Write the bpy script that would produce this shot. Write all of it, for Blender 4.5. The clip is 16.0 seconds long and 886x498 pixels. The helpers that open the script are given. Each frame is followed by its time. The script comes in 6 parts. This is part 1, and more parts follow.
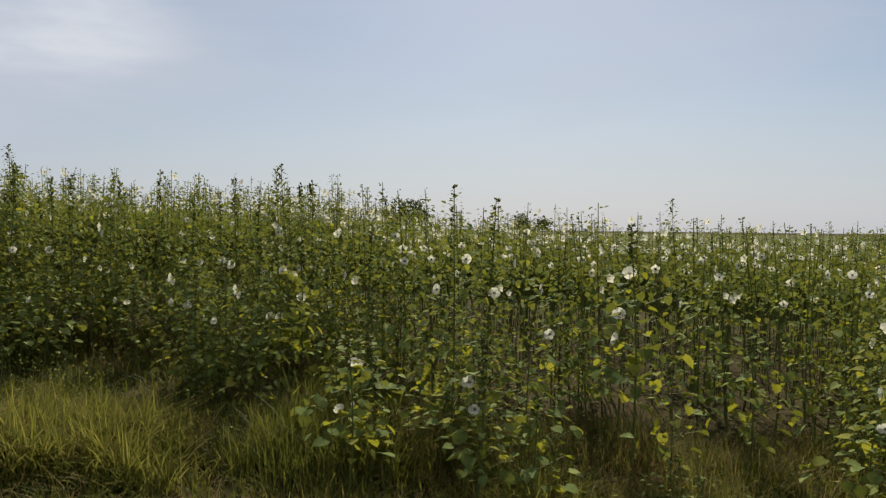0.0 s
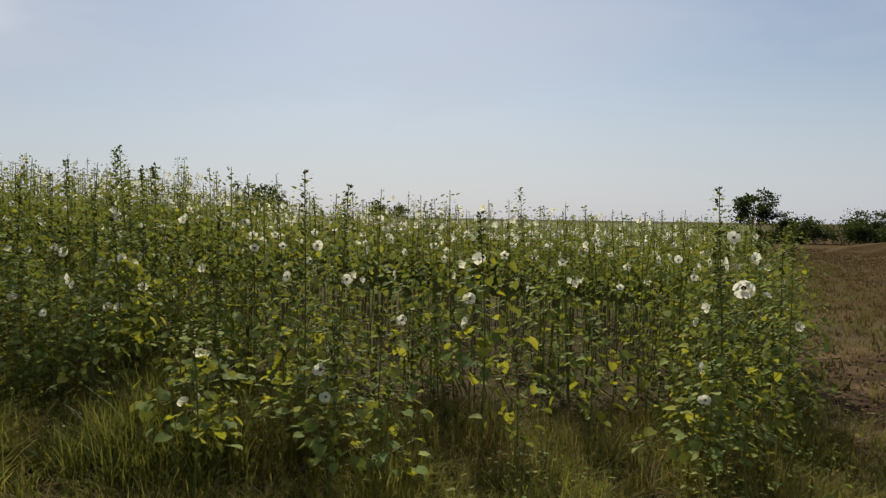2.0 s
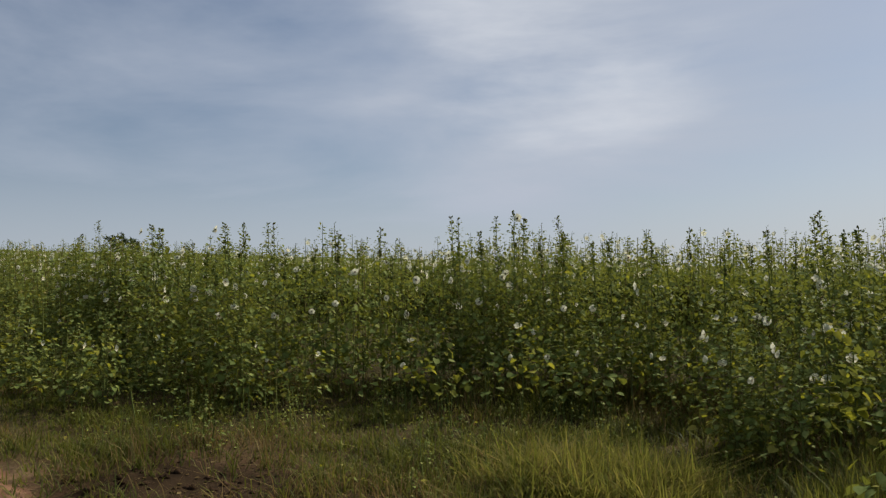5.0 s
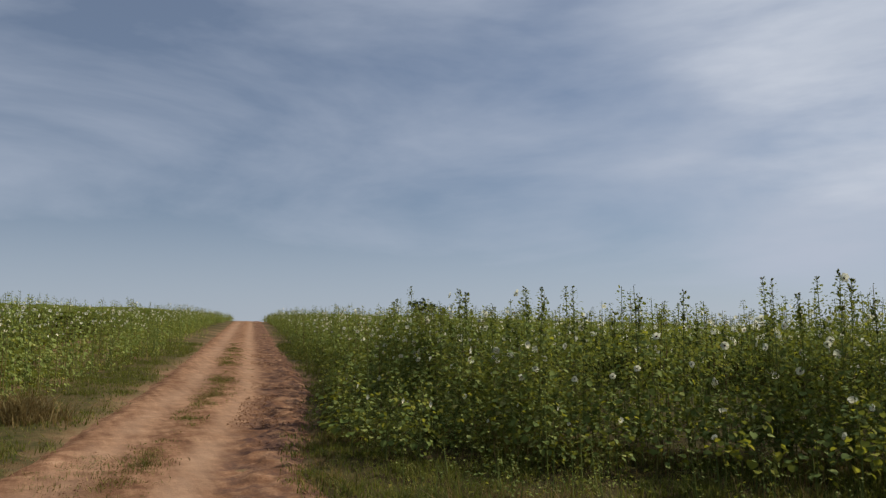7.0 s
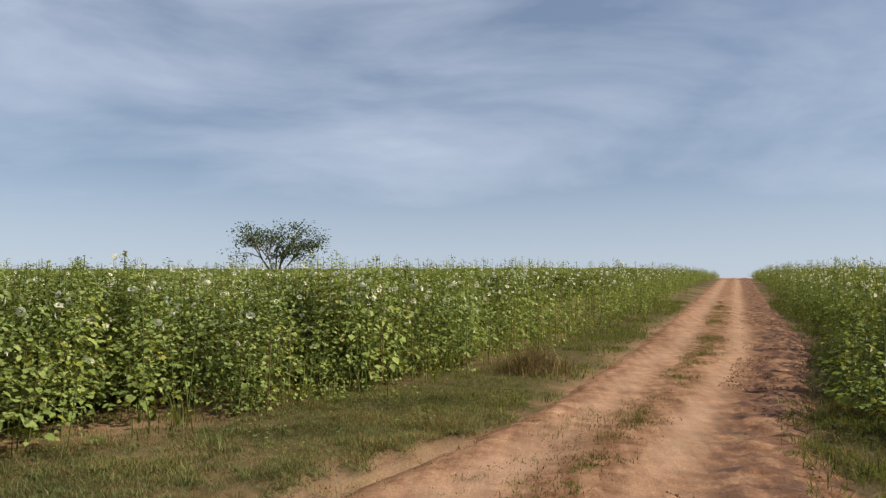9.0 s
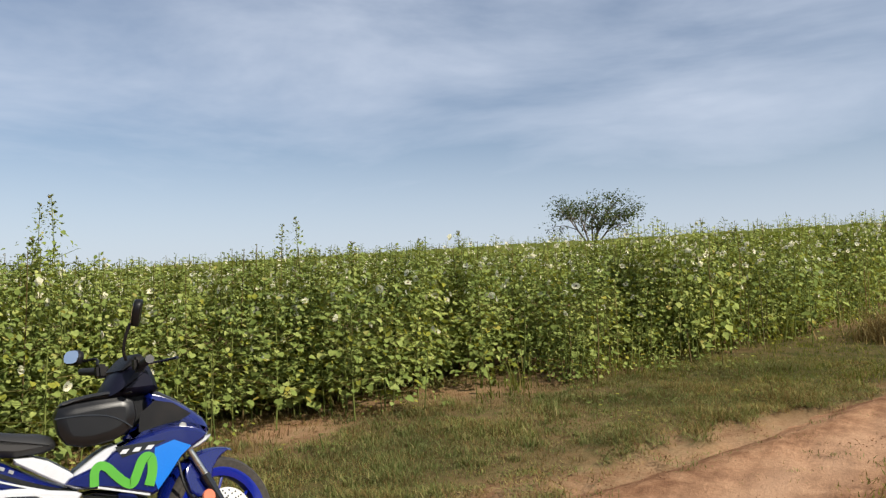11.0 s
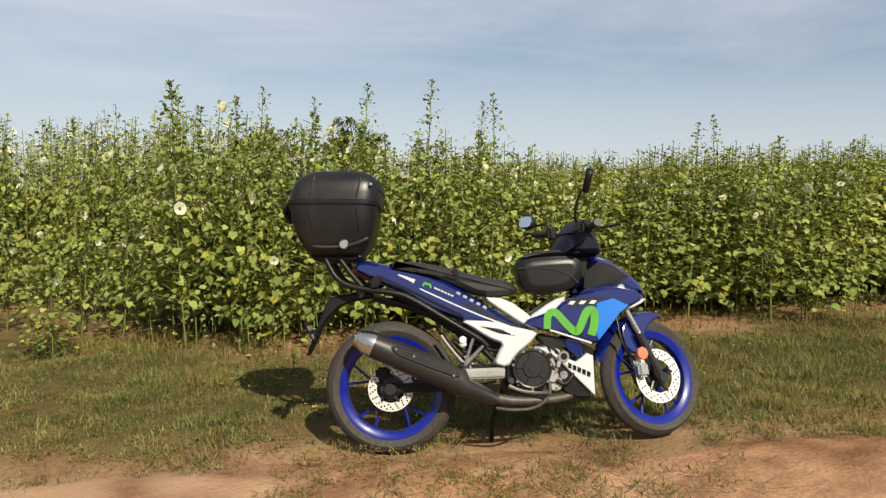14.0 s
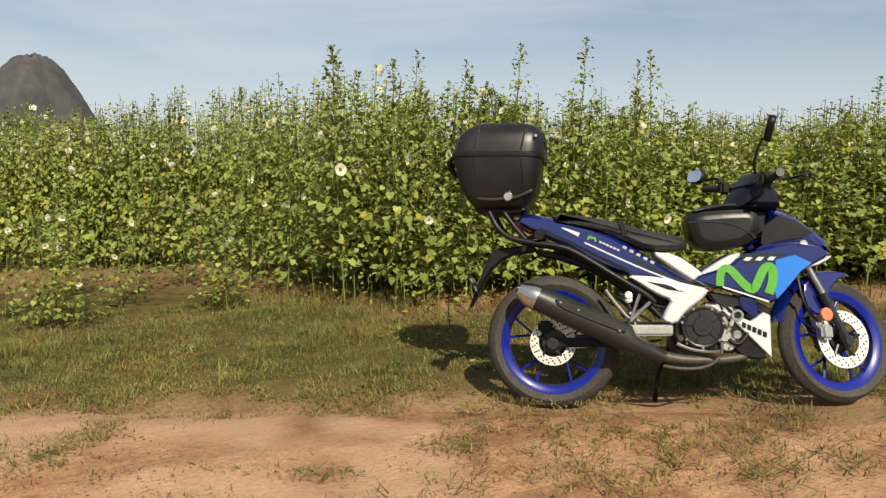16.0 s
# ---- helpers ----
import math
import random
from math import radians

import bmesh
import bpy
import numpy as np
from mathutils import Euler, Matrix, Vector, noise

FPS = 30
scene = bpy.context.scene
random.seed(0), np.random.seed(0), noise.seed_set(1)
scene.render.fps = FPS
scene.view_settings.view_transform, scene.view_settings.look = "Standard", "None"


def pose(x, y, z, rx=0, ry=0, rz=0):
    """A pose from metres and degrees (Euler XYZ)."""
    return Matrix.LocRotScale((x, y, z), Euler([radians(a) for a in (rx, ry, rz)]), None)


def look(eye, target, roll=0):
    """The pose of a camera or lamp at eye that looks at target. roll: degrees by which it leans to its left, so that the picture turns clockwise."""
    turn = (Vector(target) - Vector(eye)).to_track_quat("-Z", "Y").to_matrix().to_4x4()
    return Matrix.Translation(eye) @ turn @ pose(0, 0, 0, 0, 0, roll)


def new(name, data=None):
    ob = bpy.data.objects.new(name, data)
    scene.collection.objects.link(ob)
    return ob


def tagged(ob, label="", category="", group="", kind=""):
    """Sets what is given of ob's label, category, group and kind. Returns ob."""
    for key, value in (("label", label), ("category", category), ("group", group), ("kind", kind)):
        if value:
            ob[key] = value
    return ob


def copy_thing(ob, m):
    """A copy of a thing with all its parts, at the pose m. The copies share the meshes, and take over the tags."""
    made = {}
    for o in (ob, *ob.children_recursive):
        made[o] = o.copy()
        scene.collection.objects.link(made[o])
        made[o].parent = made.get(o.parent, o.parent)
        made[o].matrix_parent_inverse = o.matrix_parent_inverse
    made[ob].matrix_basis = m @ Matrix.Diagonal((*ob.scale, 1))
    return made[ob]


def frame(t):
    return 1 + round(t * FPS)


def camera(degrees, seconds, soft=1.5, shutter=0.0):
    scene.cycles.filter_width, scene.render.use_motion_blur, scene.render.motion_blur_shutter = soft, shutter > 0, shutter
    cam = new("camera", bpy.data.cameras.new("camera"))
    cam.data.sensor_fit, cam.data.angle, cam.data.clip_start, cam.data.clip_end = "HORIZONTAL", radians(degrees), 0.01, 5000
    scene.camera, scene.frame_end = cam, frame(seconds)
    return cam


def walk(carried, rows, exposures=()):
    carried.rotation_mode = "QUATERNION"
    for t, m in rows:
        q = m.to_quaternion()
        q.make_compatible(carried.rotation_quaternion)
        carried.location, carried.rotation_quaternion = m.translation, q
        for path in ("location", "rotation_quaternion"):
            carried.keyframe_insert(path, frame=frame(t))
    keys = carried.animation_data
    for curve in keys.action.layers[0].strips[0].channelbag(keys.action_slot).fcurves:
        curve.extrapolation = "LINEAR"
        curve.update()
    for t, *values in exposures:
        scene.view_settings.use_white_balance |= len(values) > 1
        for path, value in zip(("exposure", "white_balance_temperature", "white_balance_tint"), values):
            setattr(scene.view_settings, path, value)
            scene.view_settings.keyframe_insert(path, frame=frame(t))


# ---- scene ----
cam = camera(60.8, 16.0, soft=1.35)
PATH = [
    (0, (-0.398, -0.244, 1.458), (-0.455, 1.754, 1.405), 0.6),
    (0.5, (-0.376, -0.247, 1.457), (-0.213, 1.745, 1.389), 0.9),
    (1, (-0.359, -0.251, 1.457), (0.009, 1.714, 1.389), 1.1),
    (1.5, (-0.354, -0.254, 1.457), (0.063, 1.701, 1.381), 0.9),
    (2, (-0.367, -0.247, 1.456), (-0.048, 1.726, 1.373), 0.9),
    (2.5, (-0.381, -0.235, 1.46), (-0.498, 1.76, 1.37), -0.2),
    (3, (-0.401, -0.227, 1.465), (-0.992, 1.681, 1.346), -0.9),
    (3.5, (-0.419, -0.204, 1.468), (-1.326, 1.575, 1.358), 0.1),
    (4, (-0.429, -0.221, 1.467), (-1.546, 1.437, 1.437), 0.4),
    (4.2, (-0.43, -0.229, 1.463), (-1.65, 1.356, 1.431), 0.1),
    (6.3, (-0.381, -0.159, 1.448), (-1.733, 1.269, 1.817), -1.1),
    (6.5, (-0.398, -0.184, 1.449), (-1.88, 1.111, 1.806), -0.8),
    (7, (-0.501, -0.312, 1.432), (-2.245, 0.623, 1.717), 0.1),
    (7.5, (-0.613, -0.207, 1.465), (-2.483, 0.479, 1.647), -0.1),
    (8, (-0.709, -0.224, 1.448), (-2.645, 0.246, 1.623), 0.6),
    (8.5, (-0.725, -0.229, 1.447), (-2.71, -0.06, 1.625), 0.3),
    (9, (-0.764, -0.236, 1.444), (-2.74, -0.492, 1.615), 0.3),
    (9.5, (-0.759, -0.257, 1.449), (-2.699, -0.717, 1.607), 0.7),
    (10, (-0.726, -0.294, 1.457), (-2.604, -0.97, 1.585), 0.1),
    (10.2, (-0.722, -0.305, 1.46), (-2.573, -1.053, 1.581), -0.5),
    (12.3, (-0.69, -0.231, 1.377), (-2.077, -1.671, 1.389), -0.2),
    (12.5, (-0.668, -0.227, 1.374), (-2.001, -1.717, 1.354), 0.2),
    (13, (-0.602, -0.238, 1.324), (-1.805, -1.832, 1.214), 1.2),
    (13.5, (-0.52, -0.266, 1.279), (-1.599, -1.946, 1.161), 1.5),
    (14, (-0.445, -0.303, 1.247), (-1.437, -2.035, 1.13), 1.0),
    (14.5, (-0.408, -0.327, 1.191), (-1.397, -2.058, 1.029), 0.9),
    (15, (-0.376, -0.35, 1.152), (-1.251, -2.14, 0.975), 0.6),
    (15.5, (-0.349, -0.363, 1.147), (-1.056, -2.221, 0.929), 0.4),
    (16, (-0.337, -0.364, 1.149), (-0.999, -2.241, 0.954), 0.8),
]
walk(cam, [(t, look(eye, target, roll)) for t, eye, target, roll in PATH],
     [(0, 0.13, 6560, 10), (4, 0.15, 6520, 10), (6.5, -0.37, 6250, 10), (7, -0.08, 6250, 10), (7.5, 0.26, 6250, 10), (8, 0.33, 6250, 10), (10, 0.46, 6250, 10), (12.5, 0.57, 6750, 9), (14, 0.54, 6950, 9), (16, 0.53, 7050, 8)])

# ---- light ----
SUN_YAW, SUN_UP = -5.0, 40.0
world = bpy.data.worlds.new("world")
scene.world = world
world.use_nodes = True
wn, wl = world.node_tree.nodes, world.node_tree.links
wn.clear()
sky = wn.new("ShaderNodeTexSky")
sky.sky_type, sky.sun_disc = "NISHITA", False
sky.sun_elevation, sky.sun_rotation = radians(SUN_UP), radians(-SUN_YAW)
sky.air_density, sky.dust_density, sky.ozone_density, sky.altitude = 1.0, 0.9, 2.5, 0
# thin high cloud, drawn out in streaks
wtc = wn.new("ShaderNodeTexCoord")
wmap = wn.new("ShaderNodeMapping")
wmap.inputs["Location"].default_value = (0.35, 0.2, 0.1)
wmap.inputs["Rotation"].default_value = (radians(7), radians(-5), 0)
wmap.inputs["Scale"].default_value = (1.0, 1.3, 4.6)
wl.new(wtc.outputs["Generated"], wmap.inputs[0])
cn = wn.new("ShaderNodeTexNoise")
cn.inputs["Scale"].default_value, cn.inputs["Detail"].default_value = 1.5, 6.0
cn.inputs["Roughness"].default_value, cn.inputs["Distortion"].default_value = 0.55, 0.35
wl.new(wmap.outputs[0], cn.inputs["Vector"])
cr = wn.new("ShaderNodeValToRGB")
cr.color_ramp.elements[0].position, cr.color_ramp.elements[1].position = 0.40, 0.72
wl.new(cn.outputs["Fac"], cr.inputs[0])
cf = wn.new("ShaderNodeMath"); cf.operation = "MULTIPLY_ADD"; cf.inputs[2].default_value = 0.19; cf.inputs[1].default_value = 0.60
wl.new(cr.outputs["Color"], cf.inputs[0])
# a thicker, brighter bank of cloud to the north-west
cb = wn.new("ShaderNodeVectorMath"); cb.operation = "DOT_PRODUCT"
cb.inputs[1].default_value = (-0.47, 0.80, 0.37)
wl.new(wtc.outputs["Generated"], cb.inputs[0])
cbr = wn.new("ShaderNodeMapRange"); cbr.interpolation_type = "SMOOTHSTEP"
cbr.inputs["From Min"].default_value, cbr.inputs["From Max"].default_value = 0.93, 1.0
wl.new(cb.outputs["Value"], cbr.inputs["Value"])
cn2 = wn.new("ShaderNodeTexNoise")
cn2.inputs["Scale"].default_value, cn2.inputs["Detail"].default_value = 2.4, 7.0
cn2.inputs["Roughness"].default_value, cn2.inputs["Distortion"].default_value = 0.55, 0.15
wl.new(wmap.outputs[0], cn2.inputs["Vector"])
cbm = wn.new("ShaderNodeMath"); cbm.operation = "MULTIPLY"
wl.new(cbr.outputs[0], cbm.inputs[0]); wl.new(cn2.outputs["Fac"], cbm.inputs[1])
cfa = wn.new("ShaderNodeMath"); cfa.operation = "MULTIPLY_ADD"; cfa.use_clamp = True; cfa.inputs[1].default_value = 0.9
wl.new(cbm.outputs[0], cfa.inputs[0]); wl.new(cf.outputs[0], cfa.inputs[2])
# haze towards the horizon
wsep = wn.new("ShaderNodeSeparateXYZ")
wl.new(wtc.outputs["Generated"], wsep.inputs[0])
hz_ = wn.new("ShaderNodeMapRange"); hz_.interpolation_type = "SMOOTHSTEP"
hz_.inputs["From Min"].default_value, hz_.inputs["From Max"].default_value = -0.02, 0.30
hz_.inputs["To Min"].default_value, hz_.inputs["To Max"].default_value = 0.78, 0.0
wl.new(wsep.outputs["Z"], hz_.inputs["Value"])
wmx = wn.new("ShaderNodeMath"); wmx.operation = "MAXIMUM"
wl.new(cfa.outputs[0], wmx.inputs[0]); wl.new(hz_.outputs[0], wmx.inputs[1])
mix = wn.new("ShaderNodeMix"); mix.data_type = "RGBA"
wl.new(wmx.outputs[0], mix.inputs["Factor"])
wl.new(sky.outputs[0], mix.inputs["A"])
mix.inputs["B"].default_value = (7.4, 8.05, 9.3, 1)
cbq = wn.new("ShaderNodeMapRange"); cbq.interpolation_type = "SMOOTHSTEP"
cbq.inputs["From Min"].default_value, cbq.inputs["From Max"].default_value = 0.30, 0.75
wl.new(cbm.outputs[0], cbq.inputs["Value"])
mixb = wn.new("ShaderNodeMix"); mixb.data_type = "RGBA"
wl.new(cbq.outputs[0], mixb.inputs["Factor"]); wl.new(mix.outputs["Result"], mixb.inputs["A"])
mixb.inputs["B"].default_value = (10.4, 10.8, 11.6, 1)
bg = wn.new("ShaderNodeBackground"); bg.inputs["Strength"].default_value = 0.065
wl.new(mixb.outputs["Result"], bg.inputs["Color"])
wout = wn.new("ShaderNodeOutputWorld")
wl.new(bg.outputs[0], wout.inputs["Surface"])

sun = new("sun", bpy.data.lights.new("sun", "SUN"))
sun.data.energy, sun.data.angle, sun.data.color = 5.0, radians(0.6), (1.0, 0.92, 0.78)
sun.matrix_world = look((0, 0, 20), (math.sin(radians(SUN_YAW)) * math.cos(radians(SUN_UP)), -math.cos(radians(SUN_YAW)) * math.cos(radians(SUN_UP)), 20 - math.sin(radians(SUN_UP))))


# ---- materials ----
def material(name):
    m = bpy.data.materials.new(name)
    m.use_nodes = True
    nt = m.node_tree
    return m, nt.nodes, nt.links, nt.nodes["Principled BSDF"]


def ramp(nodes, stops):
    r = nodes.new("ShaderNodeValToRGB")
    els = r.color_ramp.elements
    while len(els) < len(stops):
        els.new(0.5)
    for e, (p, c) in zip(els, stops):
        e.position, e.color = p, (*c, 1)
    return r


def noise_node(nodes, links, vec, scale, detail=4.0, rough=0.55):
    n = nodes.new("ShaderNodeTexNoise")
    n.inputs["Scale"].default_value, n.inputs["Detail"].default_value, n.inputs["Roughness"].default_value = scale, detail, rough
    if vec is not None:
        links.new(vec, n.inputs["Vector"])
    return n


def mixed(nodes, links, fac, a, b, blend="MIX"):
    m = nodes.new("ShaderNodeMix")
    m.data_type, m.blend_type = "RGBA", blend
    for sock, v in (("Factor", fac), ("A", a), ("B", b)):
        if isinstance(v, (int, float)):
            m.inputs[sock].default_value = v
        elif isinstance(v, tuple):
            m.inputs[sock].default_value = (*v, 1)
        else:
            links.new(v, m.inputs[sock])
    return m.outputs["Result"]


def bumped(nodes, links, bsdf, height, strength, distance):
    b = nodes.new("ShaderNodeBump")
    b.inputs["Strength"].default_value, b.inputs["Distance"].default_value = strength, distance
    links.new(height, b.inputs["Height"])
    links.new(b.outputs[0], bsdf.inputs["Normal"])


def leafy(name, stops, through_light=0.35, rough=0.5, back=(0.22, 0.30, 0.04), sheen=0.05):
    """Thin foliage: colour varies leaf by leaf, light passes through."""
    m, n, l, b = material(name)
    geo = n.new("ShaderNodeNewGeometry")
    tc = n.new("ShaderNodeTexCoord")
    r = ramp(n, stops)
    l.new(geo.outputs["Random Per Island"], r.inputs[0])
    veins = noise_node(n, l, tc.outputs["Object"], 45.0, 3.0)
    r2 = ramp(n, [(0.3, (0.72, 0.74, 0.68)), (0.75, (1.15, 1.12, 1.05))])
    l.new(veins.outputs["Fac"], r2.inputs[0])
    patch = noise_node(n, l, tc.outputs["Object"], 1.2, 3.0)
    r3 = ramp(n, [(0.32, (0.68, 0.74, 0.7)), (0.68, (1.24, 1.16, 1.0))])
    l.new(patch.outputs["Fac"], r3.inputs[0])
    col = mixed(n, l, 1.0, r.outputs["Color"], r2.outputs["Color"], "MULTIPLY")
    col = mixed(n, l, 1.0, col, r3.outputs["Color"], "MULTIPLY")
    l.new(col, b.inputs["Base Color"])
    b.inputs["Roughness"].default_value = rough
    b.inputs["Specular IOR Level"].default_value = sheen
    tr = n.new("ShaderNodeBsdfTranslucent")
    tcol = mixed(n, l, 0.6, col, back)
    l.new(tcol, tr.inputs["Color"])
    mx = n.new("ShaderNodeMixShader")
    mx.inputs[0].default_value = through_light
    l.new(b.outputs[0], mx.inputs[1]); l.new(tr.outputs[0], mx.inputs[2])
    l.new(mx.outputs[0], n["Material Output"].inputs["Surface"])
    return m


LEAF = leafy("crop_leaf", [(0.0, (0.137, 0.185, 0.056)), (0.4, (0.203, 0.258, 0.082)), (0.75, (0.270, 0.325, 0.112)), (0.93, (0.34, 0.38, 0.14)), (0.98, (0.36, 0.37, 0.14)), (1.0, (0.33, 0.28, 0.10))], 0.27, 0.7, (0.31, 0.30, 0.02), 0.03)
STEM = leafy("crop_stem", [(0.0, (0.12, 0.155, 0.045)), (0.6, (0.15, 0.175, 0.055)), (1.0, (0.16, 0.11, 0.06))], 0.0, 0.6)
YELLOW_LEAF = leafy("yellowing_leaf", [(0.0, (0.22, 0.25, 0.05)), (0.5, (0.33, 0.34, 0.07)), (0.85, (0.40, 0.38, 0.09)), (1.0, (0.42, 0.35, 0.10))], 0.42, 0.7, (0.44, 0.42, 0.02), 0.03)
POD = leafy("crop_pod", [(0.0, (0.11, 0.145, 0.035)), (0.7, (0.16, 0.19, 0.055)), (1.0, (0.17, 0.12, 0.06))], 0.2, 0.6)
PETAL = leafy("crop_petal", [(0.0, (0.84, 0.82, 0.70)), (1.0, (0.88, 0.87, 0.79))], 0.45, 0.6, (0.88, 0.86, 0.72))
EYE_DARK = leafy("flower_eye", [(0.0, (0.05, 0.008, 0.015)), (1.0, (0.09, 0.015, 0.02))], 0.0, 0.7)
GRASS = leafy("grass_green", [(0.0, (0.04, 0.055, 0.012)), (0.35, (0.09, 0.112, 0.022)), (0.7, (0.155, 0.17, 0.036)), (0.9, (0.23, 0.215, 0.06)), (1.0, (0.25, 0.18, 0.075))], 0.34, 0.65, (0.21, 0.21, 0.03), 0.08)
STUBBLE = leafy("stubble", [(0.0, (0.06, 0.042, 0.014)), (1.0, (0.14, 0.09, 0.032))], 0.2, 0.8, (0.16, 0.1, 0.05))
GRASS_YELLOW = leafy("grass_yellow", [(0.0, (0.095, 0.135, 0.022)), (0.5, (0.20, 0.205, 0.04)), (1.0, (0.34, 0.265, 0.095))], 0.42, 0.7, (0.30, 0.285, 0.05))
GRASS_CREEPING = leafy("grass_creeping", [(0.0, (0.095, 0.115, 0.042)), (0.5, (0.17, 0.19, 0.07)), (0.85, (0.25, 0.25, 0.115)), (1.0, (0.35, 0.29, 0.15))], 0.25, 0.7, (0.26, 0.27, 0.05))
GRASS_DRY = leafy("grass_dry", [(0.0, (0.095, 0.058, 0.024)), (0.6, (0.20, 0.14, 0.06)), (1.0, (0.36, 0.28, 0.14))], 0.3, 0.7, (0.32, 0.22, 0.08))
TREE_LEAF = leafy("tree_leaf", [(0.0, (0.03, 0.045, 0.022)), (0.6, (0.055, 0.075, 0.032)), (1.0, (0.10, 0.115, 0.05))], 0.12, 0.6)


def soil_material(name, base, dark, pale, grass=None):
    m, n, l, b = material(name)
    tc = n.new("ShaderNodeTexCoord")
    v = tc.outputs["Object"]
    big = noise_node(n, l, v, 0.55, 4.0)
    mid = noise_node(n, l, v, 5.0, 6.0, 0.65)
    fine = noise_node(n, l, v, 46.0, 4.0, 0.7)
    r = ramp(n, [(0.32, dark), (0.5, base), (0.7, pale)])
    l.new(mid.outputs["Fac"], r.inputs[0])
    rb = ramp(n, [(0.3, (0.78, 0.76, 0.74)), (0.7, (1.12, 1.12, 1.1))])
    l.new(big.outputs["Fac"], rb.inputs[0])
    rf = ramp(n, [(0.3, (0.7, 0.68, 0.66)), (0.7, (1.18, 1.18, 1.18))])
    l.new(fine.outputs["Fac"], rf.inputs[0])
    col = mixed(n, l, 1.0, r.outputs["Color"], rb.outputs["Color"], "MULTIPLY")
    col = mixed(n, l, 1.0, col, rf.outputs["Color"], "MULTIPLY")
    if grass:
        at = n.new("ShaderNodeAttribute")
        at.attribute_name = "cover"
        gn = noise_node(n, l, v, 9.0, 5.0, 0.7)
        rg = ramp(n, [(0.3, grass[0]), (0.55, grass[1]), (0.75, grass[2])])
        l.new(gn.outputs["Fac"], rg.inputs[0])
        fac = n.new("ShaderNodeMath"); fac.operation = "ADD"; fac.use_clamp = True
        sh = n.new("ShaderNodeMath"); sh.operation = "SUBTRACT"; sh.inputs[1].default_value = 0.5
        l.new(mid.outputs["Fac"], sh.inputs[0])
        sc = n.new("ShaderNodeMath"); sc.operation = "MULTIPLY"; sc.inputs[1].default_value = 1.3
        l.new(sh.outputs[0], sc.inputs[0])
        l.new(at.outputs["Fac"], fac.inputs[0]); l.new(sc.outputs[0], fac.inputs[1])
        col = mixed(n, l, fac.outputs[0], col, rg.outputs["Color"])
        # darkened soil: damp tilled patches, and the crop's shade painted along the verge
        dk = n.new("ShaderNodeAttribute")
        dk.attribute_name = "damp_and_shade"
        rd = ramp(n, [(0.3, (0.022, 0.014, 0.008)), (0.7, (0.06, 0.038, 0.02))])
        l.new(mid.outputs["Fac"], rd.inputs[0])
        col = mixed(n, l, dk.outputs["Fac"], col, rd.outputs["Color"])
        dr = n.new("ShaderNodeAttribute")
        dr.attribute_name = "stubble"
        rs = ramp(n, [(0.3, (0.045, 0.030, 0.010)), (0.7, (0.088, 0.056, 0.019))])
        l.new(gn.outputs["Fac"], rs.inputs[0])
        col = mixed(n, l, dr.outputs["Fac"], col, rs.outputs["Color"])
    else:
        mp = n.new("ShaderNodeMapping")
        mp.inputs["Rotation"].default_value = (0, 0, radians(-166))
        mp.inputs["Scale"].default_value = (0.45, 4.2, 1)
        l.new(v, mp.inputs[0])
        st = noise_node(n, l, mp.outputs[0], 1.6, 4.0, 0.6)
        rst = ramp(n, [(0.35, (0.70, 0.66, 0.63)), (0.62, (1.12, 1.12, 1.10))])
        l.new(st.outputs["Fac"], rst.inputs[0])
        col = mixed(n, l, 1.0, col, rst.outputs["Color"], "MULTIPLY")
        dk = n.new("ShaderNodeAttribute")
        dk.attribute_name = "damp_and_shade"
        cl = noise_node(n, l, v, 3.2, 5.0, 0.7)
        thr = ramp(n, [(0.42, (0, 0, 0)), (0.62, (1, 1, 1))])
        l.new(cl.outputs["Fac"], thr.inputs[0])
        df = n.new("ShaderNodeMath"); df.operation = "MULTIPLY"
        l.new(thr.outputs["Color"], df.inputs[0]); l.new(dk.outputs["Fac"], df.inputs[1])
        col = mixed(n, l, df.outputs[0], col, (0.105, 0.058, 0.042))
        pa = n.new("ShaderNodeAttribute")
        pa.attribute_name = "packed"
        col = mixed(n, l, pa.outputs["Fac"], col, mixed(n, l, fine.outputs["Fac"], (0.335, 0.208, 0.128), (0.45, 0.30, 0.198)))
    l.new(col, b.inputs["Base Color"])
    b.inputs["Roughness"].default_value = 0.95
    b.inputs["Specular IOR Level"].default_value = 0.03
    h = n.new("ShaderNodeMath"); h.operation = "ADD"
    l.new(mid.outputs["Fac"], h.inputs[0]); l.new(fine.outputs["Fac"], h.inputs[1])
    bumped(n, l, b, h.outputs[0], 0.7, 0.016)
    return m


SOIL_GROUND = soil_material("grassy_soil", (0.33, 0.20, 0.117), (0.20, 0.112, 0.062), (0.46, 0.30, 0.185),
                            ((0.034, 0.037, 0.012), (0.066, 0.060, 0.021), (0.115, 0.088, 0.038)))
SOIL_ROAD = soil_material("road_dirt", (0.29, 0.159, 0.092), (0.175, 0.088, 0.049), (0.41, 0.25, 0.151))


# ---- ground ----
SLOPE, BASE = 0.062, -0.073
CREST = -128.0


def smooth(a, b, v):
    f = np.clip((v - a) / (b - a), 0, 1)
    return f * f * (3 - 2 * f)


def height(x, y):
    """The large lie of the land: it climbs to the west as far as a crest."""
    x, y = np.asarray(x, float), np.asarray(y, float)
    k = 10.0
    run = -x
    run = run - k * np.logaddexp(0, (run + CREST) / k) * 1.35
    z = BASE + np.where(run > 0, SLOPE * run, 0.006 * np.maximum(run, -60) + (SLOPE - 0.006) * 6 * (1 - np.exp(np.minimum(run, 0) / 6)) * -1)
    return np.maximum(z, -4.0)


